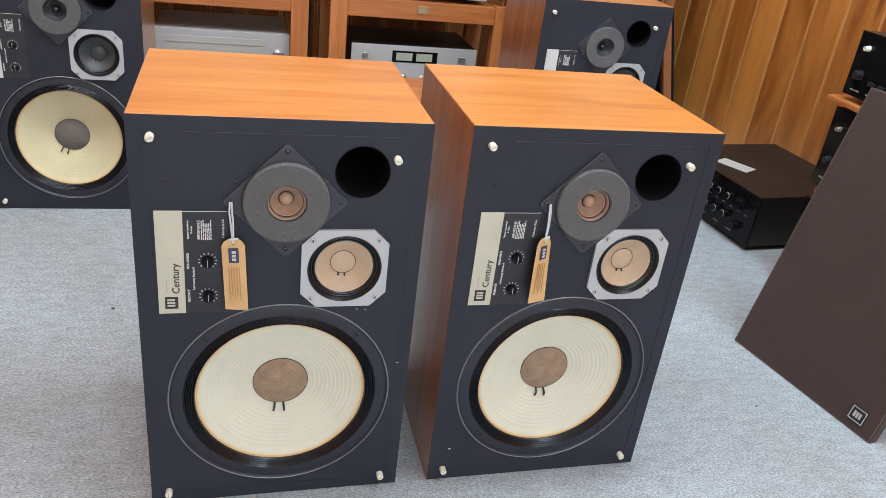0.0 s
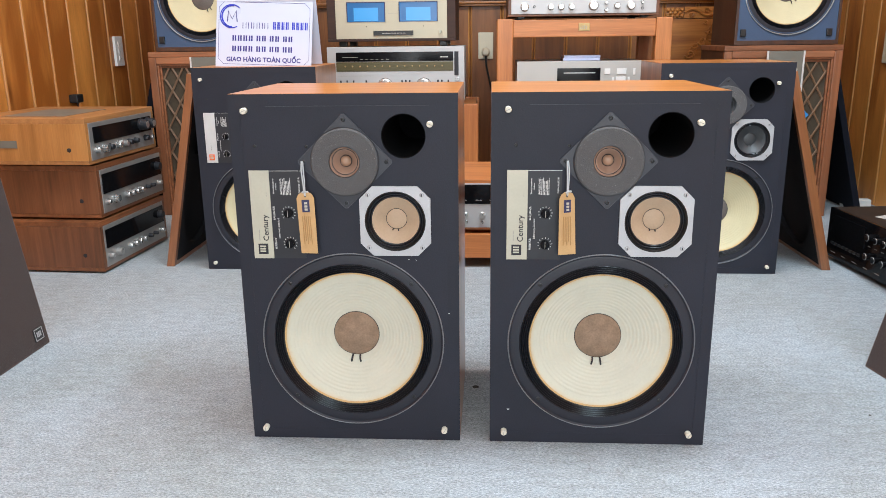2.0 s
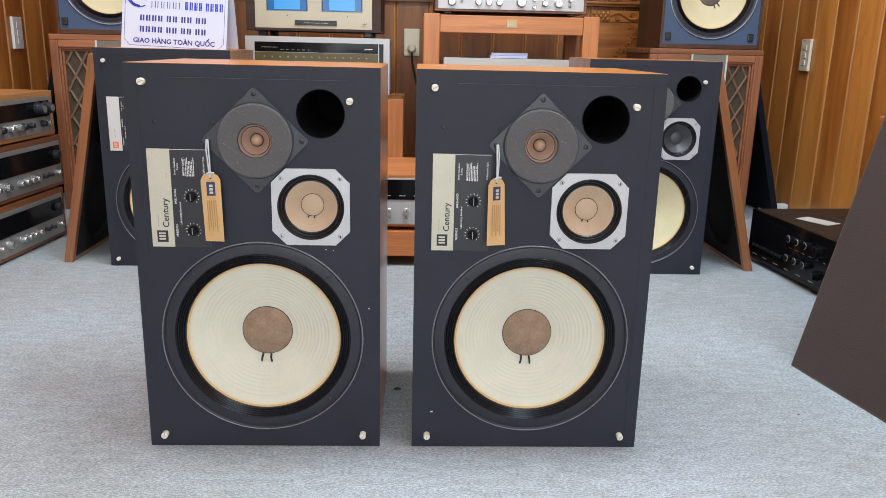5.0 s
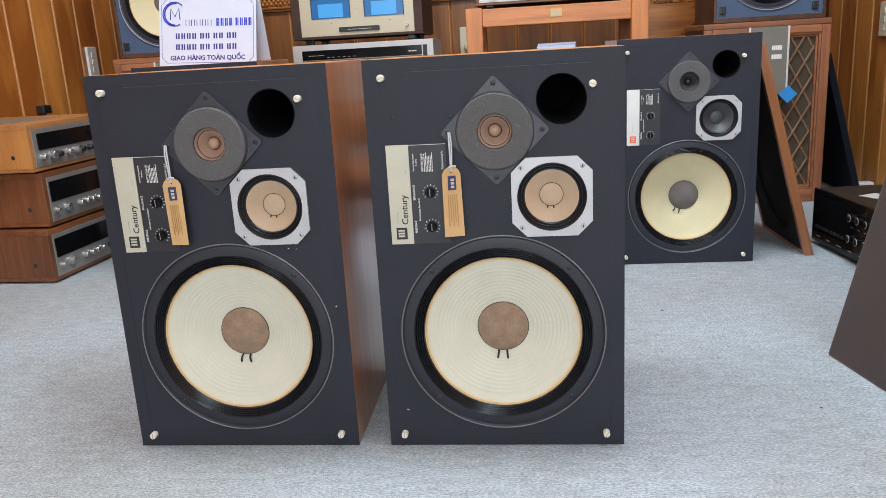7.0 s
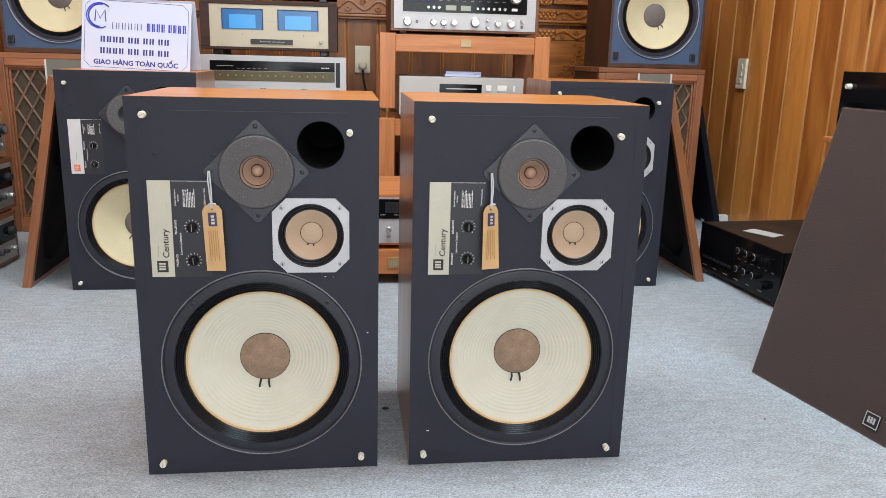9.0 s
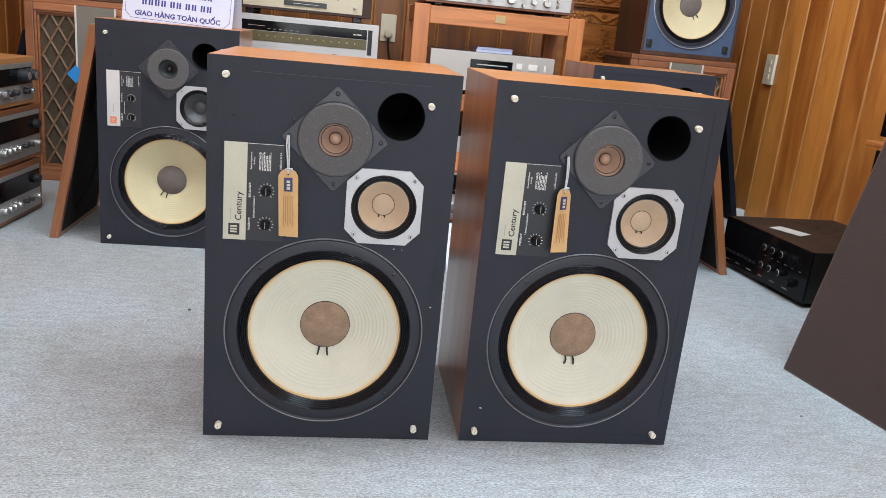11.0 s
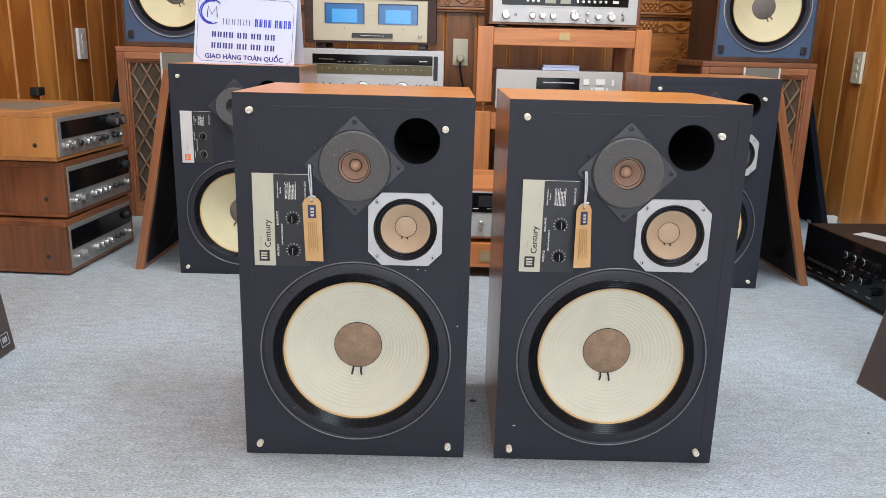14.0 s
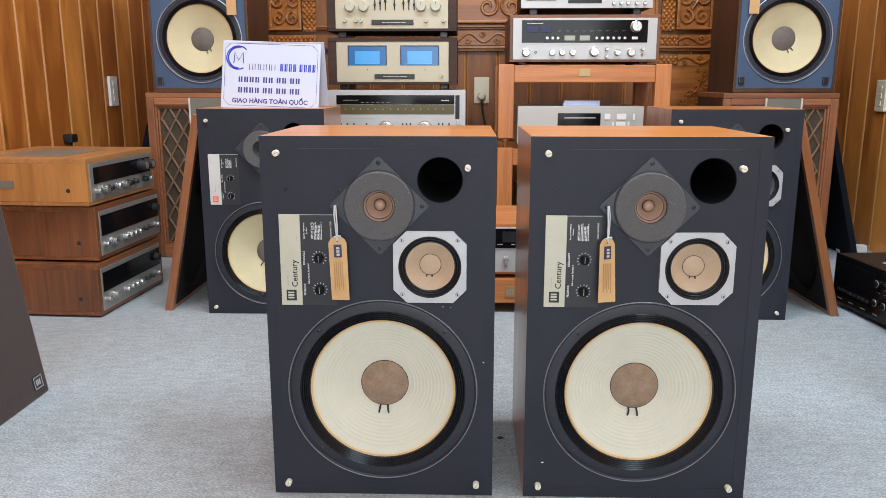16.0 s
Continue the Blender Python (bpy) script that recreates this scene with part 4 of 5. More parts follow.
def blue_speaker(m, label):
    s = thing("studio_loudspeaker", m, label, "loudspeaker", "blue studio loudspeakers")
    w, h, d, T = 0.372, 0.60, 0.31, 0.016
    bm = bmesh.new()
    box(bm, -w / 2, w / 2, 0, d, h - T, h, bev=0.001)
    box(bm, -w / 2, w / 2, 0, d, 0, T, bev=0.001)
    box(bm, -w / 2, -w / 2 + T * 0.6, 0, d, T, h - T, bev=0.001)
    box(bm, w / 2 - T * 0.6, w / 2, 0, d, T, h - T, bev=0.001)
    part("body", bm, DARK_WALNUT, s, "dark walnut veneered body")
    cx, cz = 0.0, 0.196
    part("baffle", plate(rect(-w / 2 + T * 0.6, w / 2 - T * 0.6, T * 0.5, h - T), 0.004, 0.02, [(cx, cz, 0.145), (-0.09, 0.50, 0.04), (0.08, 0.48, 0.05)]), BLUE, s, "matt blue painted baffle")
    part("back_panel", bx(-w / 2 + T, w / 2 - T, d - 0.02, d - 0.004, T, h - T), BLACK_BOARD, s)
    g = part("driver_mount", lt([(0.001, 0.1), (0.11, 0.09), (0.14, 0.02)], cx, cz, 32), BLACK_BOARD, s)
    wf = woofer(s, cx, cz, 0.160, 0.1255, 0.0425, CONE_STUDIO, DUSTCAP_GREY, -60, 0.00012)
    wf.location = (0, 0.003, 0)
    part("silver_rim", lt([(0.1615, 0.004), (0.1615, -0.001), (0.1597, -0.0018), (0.1587, 0.0)], cx, cz, 96), ALU, s, "thin silver trim ring", True)
    for x in (-0.157, 0.150):
        part("grille_socket", bx(x - 0.010, x + 0.010, -0.004, 0.005, 0.030, 0.056, bev=0.002), BLACK, s, "small black grille socket")
    part("port_tube", lt([(0.04, 0.003), (0.038, 0.02), (0.037, 0.1), (0, 0.1)], -0.09, 0.50, 40), BLACK_BOARD, s, "", True)
    part("midrange", lt([(0.056, 0.004), (0.055, -0.001), (0.048, -0.001), (0.044, 0.004), (0.02, 0.02), (0, 0.012)], 0.08, 0.48, 40), GLOSS, s, "", True)
    return s


blue_speaker(pose(1.102, 1.79, 0.6415), "studio loudspeaker with blue baffle and large cream woofer")
blue_speaker(pose(-1.075, 1.79, 0.6415), "studio loudspeaker with blue baffle, partly behind the sign")


# ---- equipment ----
def device(name, m, w, h, d, label, case, face, cheeks=0.0, foot=0.010, front_in=0.0, side=0.0, category="audio device", group=""):
    """A box of audio gear. Local origin: left foot corner of the front; front looks along -y."""
    t = thing(name, m, label, category, group)
    z0 = foot
    if cheeks:
        part("case_top", bx(0, w, front_in, d, h - cheeks, h, bev=0.0015), case, t)
        part("case_bottom", bx(0, w, front_in, d, z0, z0 + cheeks * 0.7, bev=0.0015), case, t)
        side = side or cheeks
        for x0 in (0, w - side):
            part("case_side", bx(x0, x0 + side, front_in, d, z0 + cheeks * 0.7, h - cheeks, bev=0.0015), {CASE: CASE_Z, CASE_PALE: CASE_PALE_Z}.get(case, case), t)
        part("case_back", bx(side, w - side, d - 0.012, d - 0.002, z0 + cheeks * 0.7, h - cheeks), case, t)
        f = part("front_panel", bx(side, w - side, 0.0, 0.012, z0 + cheeks * 0.7, h - cheeks, bev=0.001), face, t)
    else:
        part("case", bx(0.004, w - 0.004, 0.008, d, z0, h, bev=0.002), case, t)
        f = part("front_panel", bx(0, w, 0.0, 0.008, z0, h, bev=0.0015), face, t)
    for x in (0.05, w - 0.05):
        for y in (0.05, d - 0.05):
            part("foot", bx(x - 0.015, x + 0.015, y - 0.015, y + 0.015, 0, z0 + 0.001, bev=0.003), BLACK, t)
    return t, f


def knob(f, x, z, r, l=0.018, material=None, y=0.0):
    k = part("knob", lt([(0, y - l), (r * 0.86, y - l), (r * 0.95, y - l * 0.93), (r, y - l * 0.25), (r * 1.12, y - l * 0.2), (r * 1.12, y)], x, z, 24), material or CHROME, f, "", True)
    part("pointer", bx(x - 0.0006, x + 0.0006, y - l - 0.0006, y - l + 0.0004, z + r * 0.25, z + r * 0.85), INK, k)
    return k


def window(f, x0, x1, z0, z1, material=None, y=0.0, name="display_window", label=""):
    return part(name, bx(x0, x1, y - 0.0022, y + 0.001, z0, z1, bev=0.0006), material or WINDOW, f, label)


def button(f, x0, x1, z0, z1, material=None, l=0.005, y=0.0):
    return part("button", bx(x0, x1, y - l, y, z0, z1, bev=0.0008), material or CHROME, f)


def prints(f, x0, x1, z0, z1, material=None, n=1, y=0.0, seed=2):
    part("small_print", bars(x0, x1, z0, z1, n, y - 0.0001, False, seed), material or GREY_INK, f)


# three wooden receivers piled on the floor, fronts towards the middle of the room
RZ = 90 - 3.3
RG = "pile of wooden receivers"


def floor_receiver(x, y, z, h, case, label):
    t, f = device("receiver", pose(x, y, z, 0, 0, RZ), 0.415, h, 0.40, label, case, FACE_GREY, 0.016, 0.006, 0.002, 0, "receiver", RG)
    hi = h - 0.024
    lo = 0.025
    mid = lo + (hi - lo) * 0.44
    pale = case is CASE_PALE
    window(f, 0.034 if pale else 0.022, 0.385 if pale else 0.393, mid, hi - 0.005, label="dark tuning window")
    kz = lo + (mid - lo) * 0.5
    row = ((0.045, 8, 0), (0.088, 12, 0), (0.118, 9, 1), (0.165, 9, 0), (0.205, 10, 0), (0.232, 9, 1), (0.272, 8, 1), (0.340, 9, 1), (0.372, 8, 0)) if pale else ((0.035, 7, 0), (0.085, 12, 0), (0.152, 9, 0), (0.182, 9, 0), (0.212, 9, 0), (0.242, 9, 0), (0.285, 6, 1), (0.320, 6, 1), (0.368, 8, 0))
    for xx, r, dark in row:
        knob(f, xx, kz, r / 1000, 0.015, FRAME if dark else CHROME)
    for i in range(9):
        prints(f, 0.035 + i * 0.04, 0.050 + i * 0.04, kz + 0.016, kz + 0.0175, GREY_INK, 1, 0, i)
    if case is CASE_PALE:
        for xx in (0.315, 0.360):
            knob(f, xx, (mid + hi) / 2, 0.017, 0.026, FRAME, -0.002)
            part("knob_cap", lt([(0, -0.0288), (0.0105, -0.0286), (0.0115, -0.0275)], xx, (mid + hi) / 2, 24), CHROME, f, "", True)
            part("knob_rim", lt([(0.0175, -0.008), (0.0185, -0.006), (0.0175, -0.004)], xx, (mid + hi) / 2, 28), CHROME, f, "", True)
    else:
        knob(f, 0.362, (mid + hi) / 2, 0.013, 0.016, FRAME, -0.002)
    part("screw", lt([(0, -0.0012), (0.004, -0.001), (0.0065, 0.0)], -0.0, 0.0, 12), FRAME, t, "", True).matrix_basis = pose(0.0, 0.06, h * 0.35, 0, 0, -90)
    part("rivet", lt([(0, -0.0012), (0.004, -0.001), (0.0065, 0.0)], -0.0, 0.0, 12), FRAME, t, "", True).matrix_basis = pose(0.0, 0.33, h * 0.35, 0, 0, -90)
    return t


floor_receiver(-1.139, 0.972, 0.0, 0.160, CASE, "walnut-cased receiver with silver front, bottom of the pile")
floor_receiver(-1.143, 1.000, 0.160, 0.165, CASE, "walnut-cased receiver with dark dial, middle of the pile")
tp = floor_receiver(-1.146, 0.974, 0.325, 0.142, CASE_PALE, "pale walnut receiver with dark dial on top of the pile")
part("vent", bx(0.06, 0.30, 0.10, 0.30, 0.1422, 0.1430), GREY_CARD, tp, "black vent grid")
part("maker_plate", bx(0.0, 0.06, -0.0012, 0.0, 0.0, 0.022), GREY_CARD, tp, "small metal type plate").matrix_basis = pose(-0.0008, 0.28, 0.055, 0, 0, -90)
clip = thing("wall_adapter", pose(-XW + 0.012, 1.735, 0.455), "small black plug-in adapter on the plank wall", "adapter")
part("adapter_body", bx(0, 0.034, -0.024, 0.024, 0, 0.032, bev=0.005), BLACK, clip)
part("adapter_lead", tube([(0.02, 0.0, 0.002), (0.022, 0.002, -0.06), (0.012, 0.004, -0.2), (0.010, 0.004, -0.45)], 0.003, 8), BLACK, clip, "", True)

# black amplifier on the carpet
am, af = device("amplifier", pose(1.072, 1.190, 0, 0, 0, -85), 0.427, 0.164, 0.40, "black steel stereo amplifier on the carpet with paper on top", BLACK_MET, WINDOW, 0, 0.014, 0, 0, "amplifier")
window(af, 0.02, 0.20, 0.085, 0.145)
for i in range(8):
    button(af, 0.028 + i * 0.021, 0.042 + i * 0.021, 0.055, 0.063, BLACK, 0.004)
for i, (xx, zz, r) in enumerate(((0.235, 0.125, 0.009), (0.275, 0.125, 0.009), (0.315, 0.125, 0.010), (0.360, 0.120, 0.017), (0.235, 0.070, 0.009), (0.275, 0.070, 0.009), (0.315, 0.070, 0.010), (0.365, 0.055, 0.012))):
    knob(af, xx, zz, r, 0.018, WINDOW)
for i in range(6):
    prints(af, 0.03 + i * 0.06, 0.055 + i * 0.06, 0.030, 0.034, GREY_INK, 1, 0, i)
    prints(af, 0.22 + i * 0.033, 0.235 + i * 0.033, 0.096, 0.098, GREY_INK, 1, 0, i + 9)
for x in (0.235, 0.275, 0.315):
    for z in (0.070, 0.125):
        part("knob_rim", lt([(0.0095, -0.0165), (0.0102, -0.0155), (0.0095, -0.0145)], x, z, 24), FACE_GREY, af, "", True)
for i in range(22):
    part("vent_slot", bx(0.05 + i * 0.015, 0.058 + i * 0.015, 0.20, 0.33, 0.1636, 0.1643), BLACK_MET, am)
sheet = part("paper_sheet", bx(-0.052, 0.052, -0.029, 0.029, 0, 0.0012), PAPER)
sheet.matrix_basis = pose(1.185, 1.010, 0.1648, 0, 0, -62)
tagged(sheet, "white folded paper lying on the black amplifier", "paper")

# shelf rack against the plank wall with black separates
rk = thing("equipment_rack", pose(1.095, 0.16, 0), "open wooden shelf rack holding black separates", "rack")
for z, lip in ((0.045, 0.02), (0.255, 0.02), (0.480, -0.008)):
    part("shelf", bx(lip, 0.42, 0.0, 0.440 if lip > 0 else 0.470, z + 0.003, z + 0.017, bev=0.004), STAND, rk, "cherry wood shelf with rounded edge")
for x in (0.36, 0.405):
    for y in (0.012, 0.446):
        part("upright", bx(x - 0.012, x + 0.012, y - 0.012, y + 0.012, 0, 0.70), STAND_V, rk)
for i, (z, h) in enumerate(((0.063, 0.185), (0.273, 0.203), (0.498, 0.155))):
    t, f = device("rack_device", pose(1.098, 0.600, z, 0, 0, -90), 0.42, h, 0.36, "black separate with small knobs on a rack shelf", BLACK_MET, WINDOW, 0, 0.012, 0, 0, "audio device", "black separates")
    window(f, 0.06, 0.24, h * 0.55, h * 0.85)
    knob(f, 0.035, h * 0.78, 0.0060, 0.012, PEG if i != 1 else CHROME)
    knob(f, 0.036, h * 0.40, 0.010, 0.016, BLACK)
    for k in range(5):
        button(f, 0.07 + k * 0.03, 0.09 + k * 0.03, h * 0.3, h * 0.36, FRAME)
    for k in range(3):
        prints(f, 0.02 + k * 0.05, 0.05 + k * 0.05, h * 0.16, h * 0.20, GREY_INK, 1, 0, k)


# ---- two modular stands against the back wall ----
def stand_module(m, w, h, d, label, badge=True):
    s = thing("equipment_stand", m, label, "stand", "stackable wooden stands")
    a = 0.060
    for x in (0, w - a):
        for y in (0.0, d - 0.05):
            part("leg", bx(x, x + a, y, y + 0.05, 0.036, h, bev=0.003), STAND_V, s)
            part("spike", lt([(0.013, 0.0), (0.013, 0.010), (0.009, 0.013), (0.0025, 0.036), (0, 0.0365)], 0, 0, 16), BRASS, s, "brass cone spike", True).matrix_basis = pose(x + a / 2, y + 0.025, 0.0365, -90, 0, 0)
    fb = part("front_beam", bx(a, w - a, 0.006, 0.034, h - 0.068, h - 0.004, bev=0.003), STAND, s)
    part("back_beam", bx(a, w - a, d - 0.034, d - 0.006, h - 0.060, h - 0.004, bev=0.003), STAND, s)
    for x in (0.01, w - a + 0.01):
        part("side_beam", bx(x, x + 0.04, 0.05, d - 0.05, h - 0.060, h - 0.004), STAND, s)
    part("shelf_board", bx(a * 0.3, w - a * 0.3, 0.034, d - 0.034, h - 0.022, h - 0.005), STAND, s)
    if badge:
        b = part("brass_badge", bx(w / 2 - 0.021, w / 2 + 0.021, 0.0035, 0.0065, h - 0.046, h - 0.018, bev=0.001), BRASS, fb, "small brass maker's plate")
        part("badge_mark", bars(w / 2 - 0.014, w / 2 + 0.014, h - 0.040, h - 0.024, 4, 0.0035, True, 4), GREY_INK, b)
    return s


XR, XL, YS = 0.048, -0.680, 1.85
stand_module(pose(XR, YS, 0.430), 0.655, 0.316, 0.40, "upper module of cherry wood stand with brass plate")
stand_module(pose(XR, YS, 0.0), 0.655, 0.430, 0.40, "lower module of cherry wood stand with spikes")
stand_module(pose(XL, YS, 0.0), 0.655, 0.430, 0.40, "cherry wood stand under the silver tuner and amplifier")

for x0, nm in ((XR, "lower shelf of the right-hand bay"), (XL, "lower shelf of the other bay")):
    sb = thing("loose_shelf", pose(x0 + 0.02, YS + 0.03, 0), "low cherry wood shelf board between stand legs", "shelf")
    part("board", bx(0.045, 0.57, 0, 0.33, 0.06, 0.08, bev=0.002), STAND, sb)
    for x in (0.06, 0.52):
        for y in (0.03, 0.27):
            part("block", bx(x, x + 0.03, y, y + 0.03, 0, 0.061), STAND_V, sb)

# silver receiver low in one bay, silver deck low in the other
t, f = device("silver_receiver", pose(0.135, YS + 0.045, 0.080), 0.47, 0.180, 0.30, "silver receiver with two dark meters on the low shelf", BLACK_MET, SILVER, 0, 0.010, 0, 0, "receiver")
window(f, 0.15, 0.32, 0.120, 0.162)
for k in range(2):
    window(f, 0.165 + k * 0.075, 0.225 + k * 0.075, 0.127, 0.155, DIAL_GREY, -0.002, "meter")
for k in range(6):
    knob(f, 0.05 + k * 0.072, 0.060, 0.013 if k % 2 else 0.017)
button(f, 0.04, 0.06, 0.13, 0.15)
button(f, 0.40, 0.43, 0.13, 0.15)
t, f = device("silver_deck", pose(-0.535, YS + 0.04, 0.080), 0.45, 0.195, 0.30, "silver stereo deck on the low shelf", SILVER_CASE, SILVER, 0, 0.012, 0, 0, "tape deck")
window(f, 0.03, 0.37, 0.115, 0.172, SILVER_CASE, 0, "dial_cover", "pale glossy dial cover")
window(f, 0.04, 0.36, 0.150, 0.154, GREY_INK, -0.0022, "dial_strip")
prints(f, 0.05, 0.34, 0.128, 0.132, GREY_INK, 1, -0.0022, 7)
for k in range(7):
    button(f, 0.04 + k * 0.05, 0.07 + k * 0.05, 0.045, 0.06)
knob(f, 0.41, 0.120, 0.020)

# silver disc player with a plastic disc case on it
t, f = device("disc_player", pose(0.125, YS + 0.020, 0.430), 0.485, 0.158, 0.32, "silver disc player with dark tray window on the stand", SILVER_CASE, SILVER_CASE, 0, 0.012, 0, 0, "disc player")
window(f, 0.155, 0.320, 0.055, 0.132, label="dark tray window")
window(f, 0.18, 0.30, 0.112, 0.116, SILVER, -0.002, "tray_lip")
for x0, x1, z0, z1 in ((0.335, 0.357, 0.108, 0.130), (0.382, 0.418, 0.108, 0.130), (0.444, 0.452, 0.106, 0.130), (0.365, 0.373, 0.078, 0.098), (0.380, 0.416, 0.076, 0.099), (0.424, 0.432, 0.078, 0.098), (0.335, 0.357, 0.040, 0.062), (0.382, 0.418, 0.040, 0.062)):
    button(f, x0, x1, z0, z1, PLATE_WHITE, 0.004)
dc = thing("disc_cases", pose(0.305, YS + 0.06, 0.5885), "two pale blue plastic disc cases on the player", "disc case")
part("lower_case", bx(0, 0.142, 0, 0.125, 0.0005, 0.0105, bev=0.001), CASE_CLEAR, dc)
part("upper_case", bx(0.004, 0.144, 0.006, 0.130, 0.0108, 0.0205, bev=0.001), CASE_CLEAR, dc)

# wooden receiver with a big dark dial on the stand, and the silver machine above
t, f = device("wooden_receiver", pose(0.088, YS - 0.005, 0.746), 0.562, 0.180, 0.36, "walnut receiver with silver front and smoked dial on the stand", CASE, SILVER, 0.012, 0.008, 0.004, 0, "receiver")
window(f, 0.045, 0.515, 0.078, 0.160, label="smoked dial window")
part("window_trim", plate(rect(0.040, 0.520, 0.073, 0.165), -0.0024, 0.0006), SILVER, f).location = (0, 0.0012, 0)
for x0, x1 in ((0.062, 0.105), (0.115, 0.155)):
    window(f, x0, x1, 0.115, 0.138, TAG_INK, -0.0022, "meter")
for x0, x1 in ((0.205, 0.245), (0.262, 0.300)):
    window(f, x0, x1, 0.086, 0.104, DIAL_GREY, -0.0022, "meter")
for x in (0.140, 0.160, 0.180, 0.325, 0.346, 0.367, 0.388, 0.409, 0.430):
    knob(f, x, 0.095, 0.0052, 0.010, CHROME, -0.002)
button(f, 0.456, 0.478, 0.090, 0.100, PLATE_WHITE, 0.006)
knob(f, 0.470, 0.136, 0.0195, 0.022, CHROME, -0.002)
for x, z, r in ((0.062, 0.042, 0.014), (0.160, 0.042, 0.011), (0.198, 0.042, 0.011), (0.237, 0.042, 0.011), (0.318, 0.045, 0.0165), (0.365, 0.055, 0.006), (0.365, 0.028, 0.006), (0.405, 0.043, 0.011), (0.456, 0.043, 0.0145), (0.498, 0.055, 0.006)):
    knob(f, x, z, r, 0.018)
for x in (0.098, 0.498):
    part("jack", lt([(0.005, 0), (0.005, -0.002), (0.003, -0.002), (0.003, 0.002), (0, 0.002)], x, 0.033 if x > 0.2 else 0.043, 16), FRAME, f, "", True)
prints(f, 0.065, 0.125, 0.147, 0.152, WHITE_INK, 1, -0.0022)
for i in range(9):
    prints(f, 0.18 + i * 0.03, 0.194 + i * 0.03, 0.120, 0.1225, GREY_INK, 1, -0.0022, i)
t, f = device("silver_cassette_deck", pose(0.128, YS, 0.927), 0.490, 0.150, 0.30, "silver cassette deck on black feet above the receiver", BLACK_MET, SILVER, 0, 0.022, 0, 0, "tape deck")
window(f, 0.02, 0.13, 0.05, 0.13, FRAME)
window(f, 0.175, 0.300, 0.040, 0.075)
for x in (0.345, 0.372, 0.398, 0.430, 0.460):
    knob(f, x, 0.040, 0.007, 0.012)

# silver tuner-receiver, power amplifier with blue meters, control amplifier, piled on the other stand
t, f = device("silver_tuner", pose(-0.610, YS, 0.430), 0.533, 0.220, 0.36, "silver receiver with black and gold dial under the amplifier", SILVER_CASE, SILVER, 0, 0.014, 0, 0, "receiver")
window(f, 0.035, 0.490, 0.165, 0.200, label="black upper dial")
window(f, 0.035, 0.490, 0.128, 0.163, GOLD_DIAL, 0, "dial_strip", "gold tuning scale")
window(f, 0.494, 0.510, 0.110, 0.200, FRAME)
for i in range(14):
    part("dial_pin", lt([(0, -0.0045), (0.0026, -0.004), (0.0032, -0.002)], 0.07 + i * 0.029, 0.147, 12), BRASS, f, "", True)
prints(f, 0.06, 0.12, 0.180, 0.184, GREY_INK, 1, -0.0022)
prints(f, 0.44, 0.47, 0.178, 0.186, WHITE_INK, 1, -0.0022)
for x in (0.225, 0.375):
    # the knob's shadow on the panel, laid on as an ink ring
    part("knob_shadow_ring", lt([(0.0305, 0.0), (0.0305, -0.0012), (0.0285, -0.0014)], x, 0.072, 40), INK, f, "dark ring for the shadow round the knob")
    k = knob(f, x, 0.072, 0.026, 0.020, CHROME)
    part("knob_face", lt([(0.0, -0.0206), (0.019, -0.0206), (0.0205, -0.0200)], x, 0.072, 32), FACE_GREY, k, "brushed knob face", True)
for x in (0.05, 0.075, 0.100, 0.150, 0.290, 0.305, 0.320, 0.430, 0.445, 0.470):
    part("lever_slot", bx(x - 0.0030, x + 0.0030, -0.0008, 0.0005, 0.064, 0.094), FRAME, f)
    part("lever", bx(x - 0.0022, x + 0.0022, -0.014, 0, 0.064, 0.086, bev=0.001), CHROME, f)
knob(f, 0.505, 0.095, 0.007, 0.012)
prints(f, 0.04, 0.18, 0.110, 0.113, GREY_INK)
for i in range(6):
    prints(f, 0.13 + i * 0.02, 0.142 + i * 0.02, 0.172, 0.175, GREY_INK, 1, -0.0022, i)

t, f = device("power_amplifier", pose(-0.602, YS, 0.652), 0.492, 0.192, 0.34, "champagne power amplifier with two lit blue meters in a dark case", CASE_DARK, CHAMPAGNE, 0.014, 0.018, -0.004, 0.032, "amplifier")
for x0 in (0.079, 0.279):
    mt = window(f, x0, x0 + 0.142, 0.090, 0.160, METER_DIM, 0, "blue_meter", "lit blue meter window")
    part("meter_scale", bx(x0 + 0.024, x0 + 0.118, -0.0026, -0.002, 0.094, 0.142), METER_BLUE, mt, "pale blue lit scale")
    fr = bmesh.new()
    box(fr, x0 - 0.003, x0 + 0.145, -0.004, 0.0005, 0.160, 0.163)
    box(fr, x0 - 0.003, x0, -0.004, 0.0005, 0.090, 0.160)
    box(fr, x0 + 0.142, x0 + 0.145, -0.004, 0.0005, 0.090, 0.160)
    part("meter_frame", fr, TAG_INK, f)
part("handle_bar", bx(0.177, 0.330, -0.006, 0.0, 0.040, 0.057, bev=0.001), BLACK, f, "black name bar")
prints(f, 0.21, 0.30, 0.047, 0.050, WHITE_INK, 1, -0.006)
prints(f, 0.235, 0.275, 0.120, 0.122, GREY_INK)
knob(f, 0.433, 0.052, 0.006, 0.012, LABEL)
for x in (0.15, 0.37):
    part("lamp", lt([(0, -0.002), (0.002, -0.0015), (0.002, 0)], x, 0.073, 12), FRAME, f)
t, f = device("control_amplifier", pose(-0.602, YS, 0.845), 0.490, 0.165, 0.32, "champagne control amplifier with sliders in a dark wooden case", CASE_DARK, CHAMPAGNE, 0.014, 0.022, -0.004, 0.032, "amplifier")
for x in (0.088, 0.140, 0.356, 0.411):
    knob(f, x, 0.112, 0.019, 0.020, LABEL)
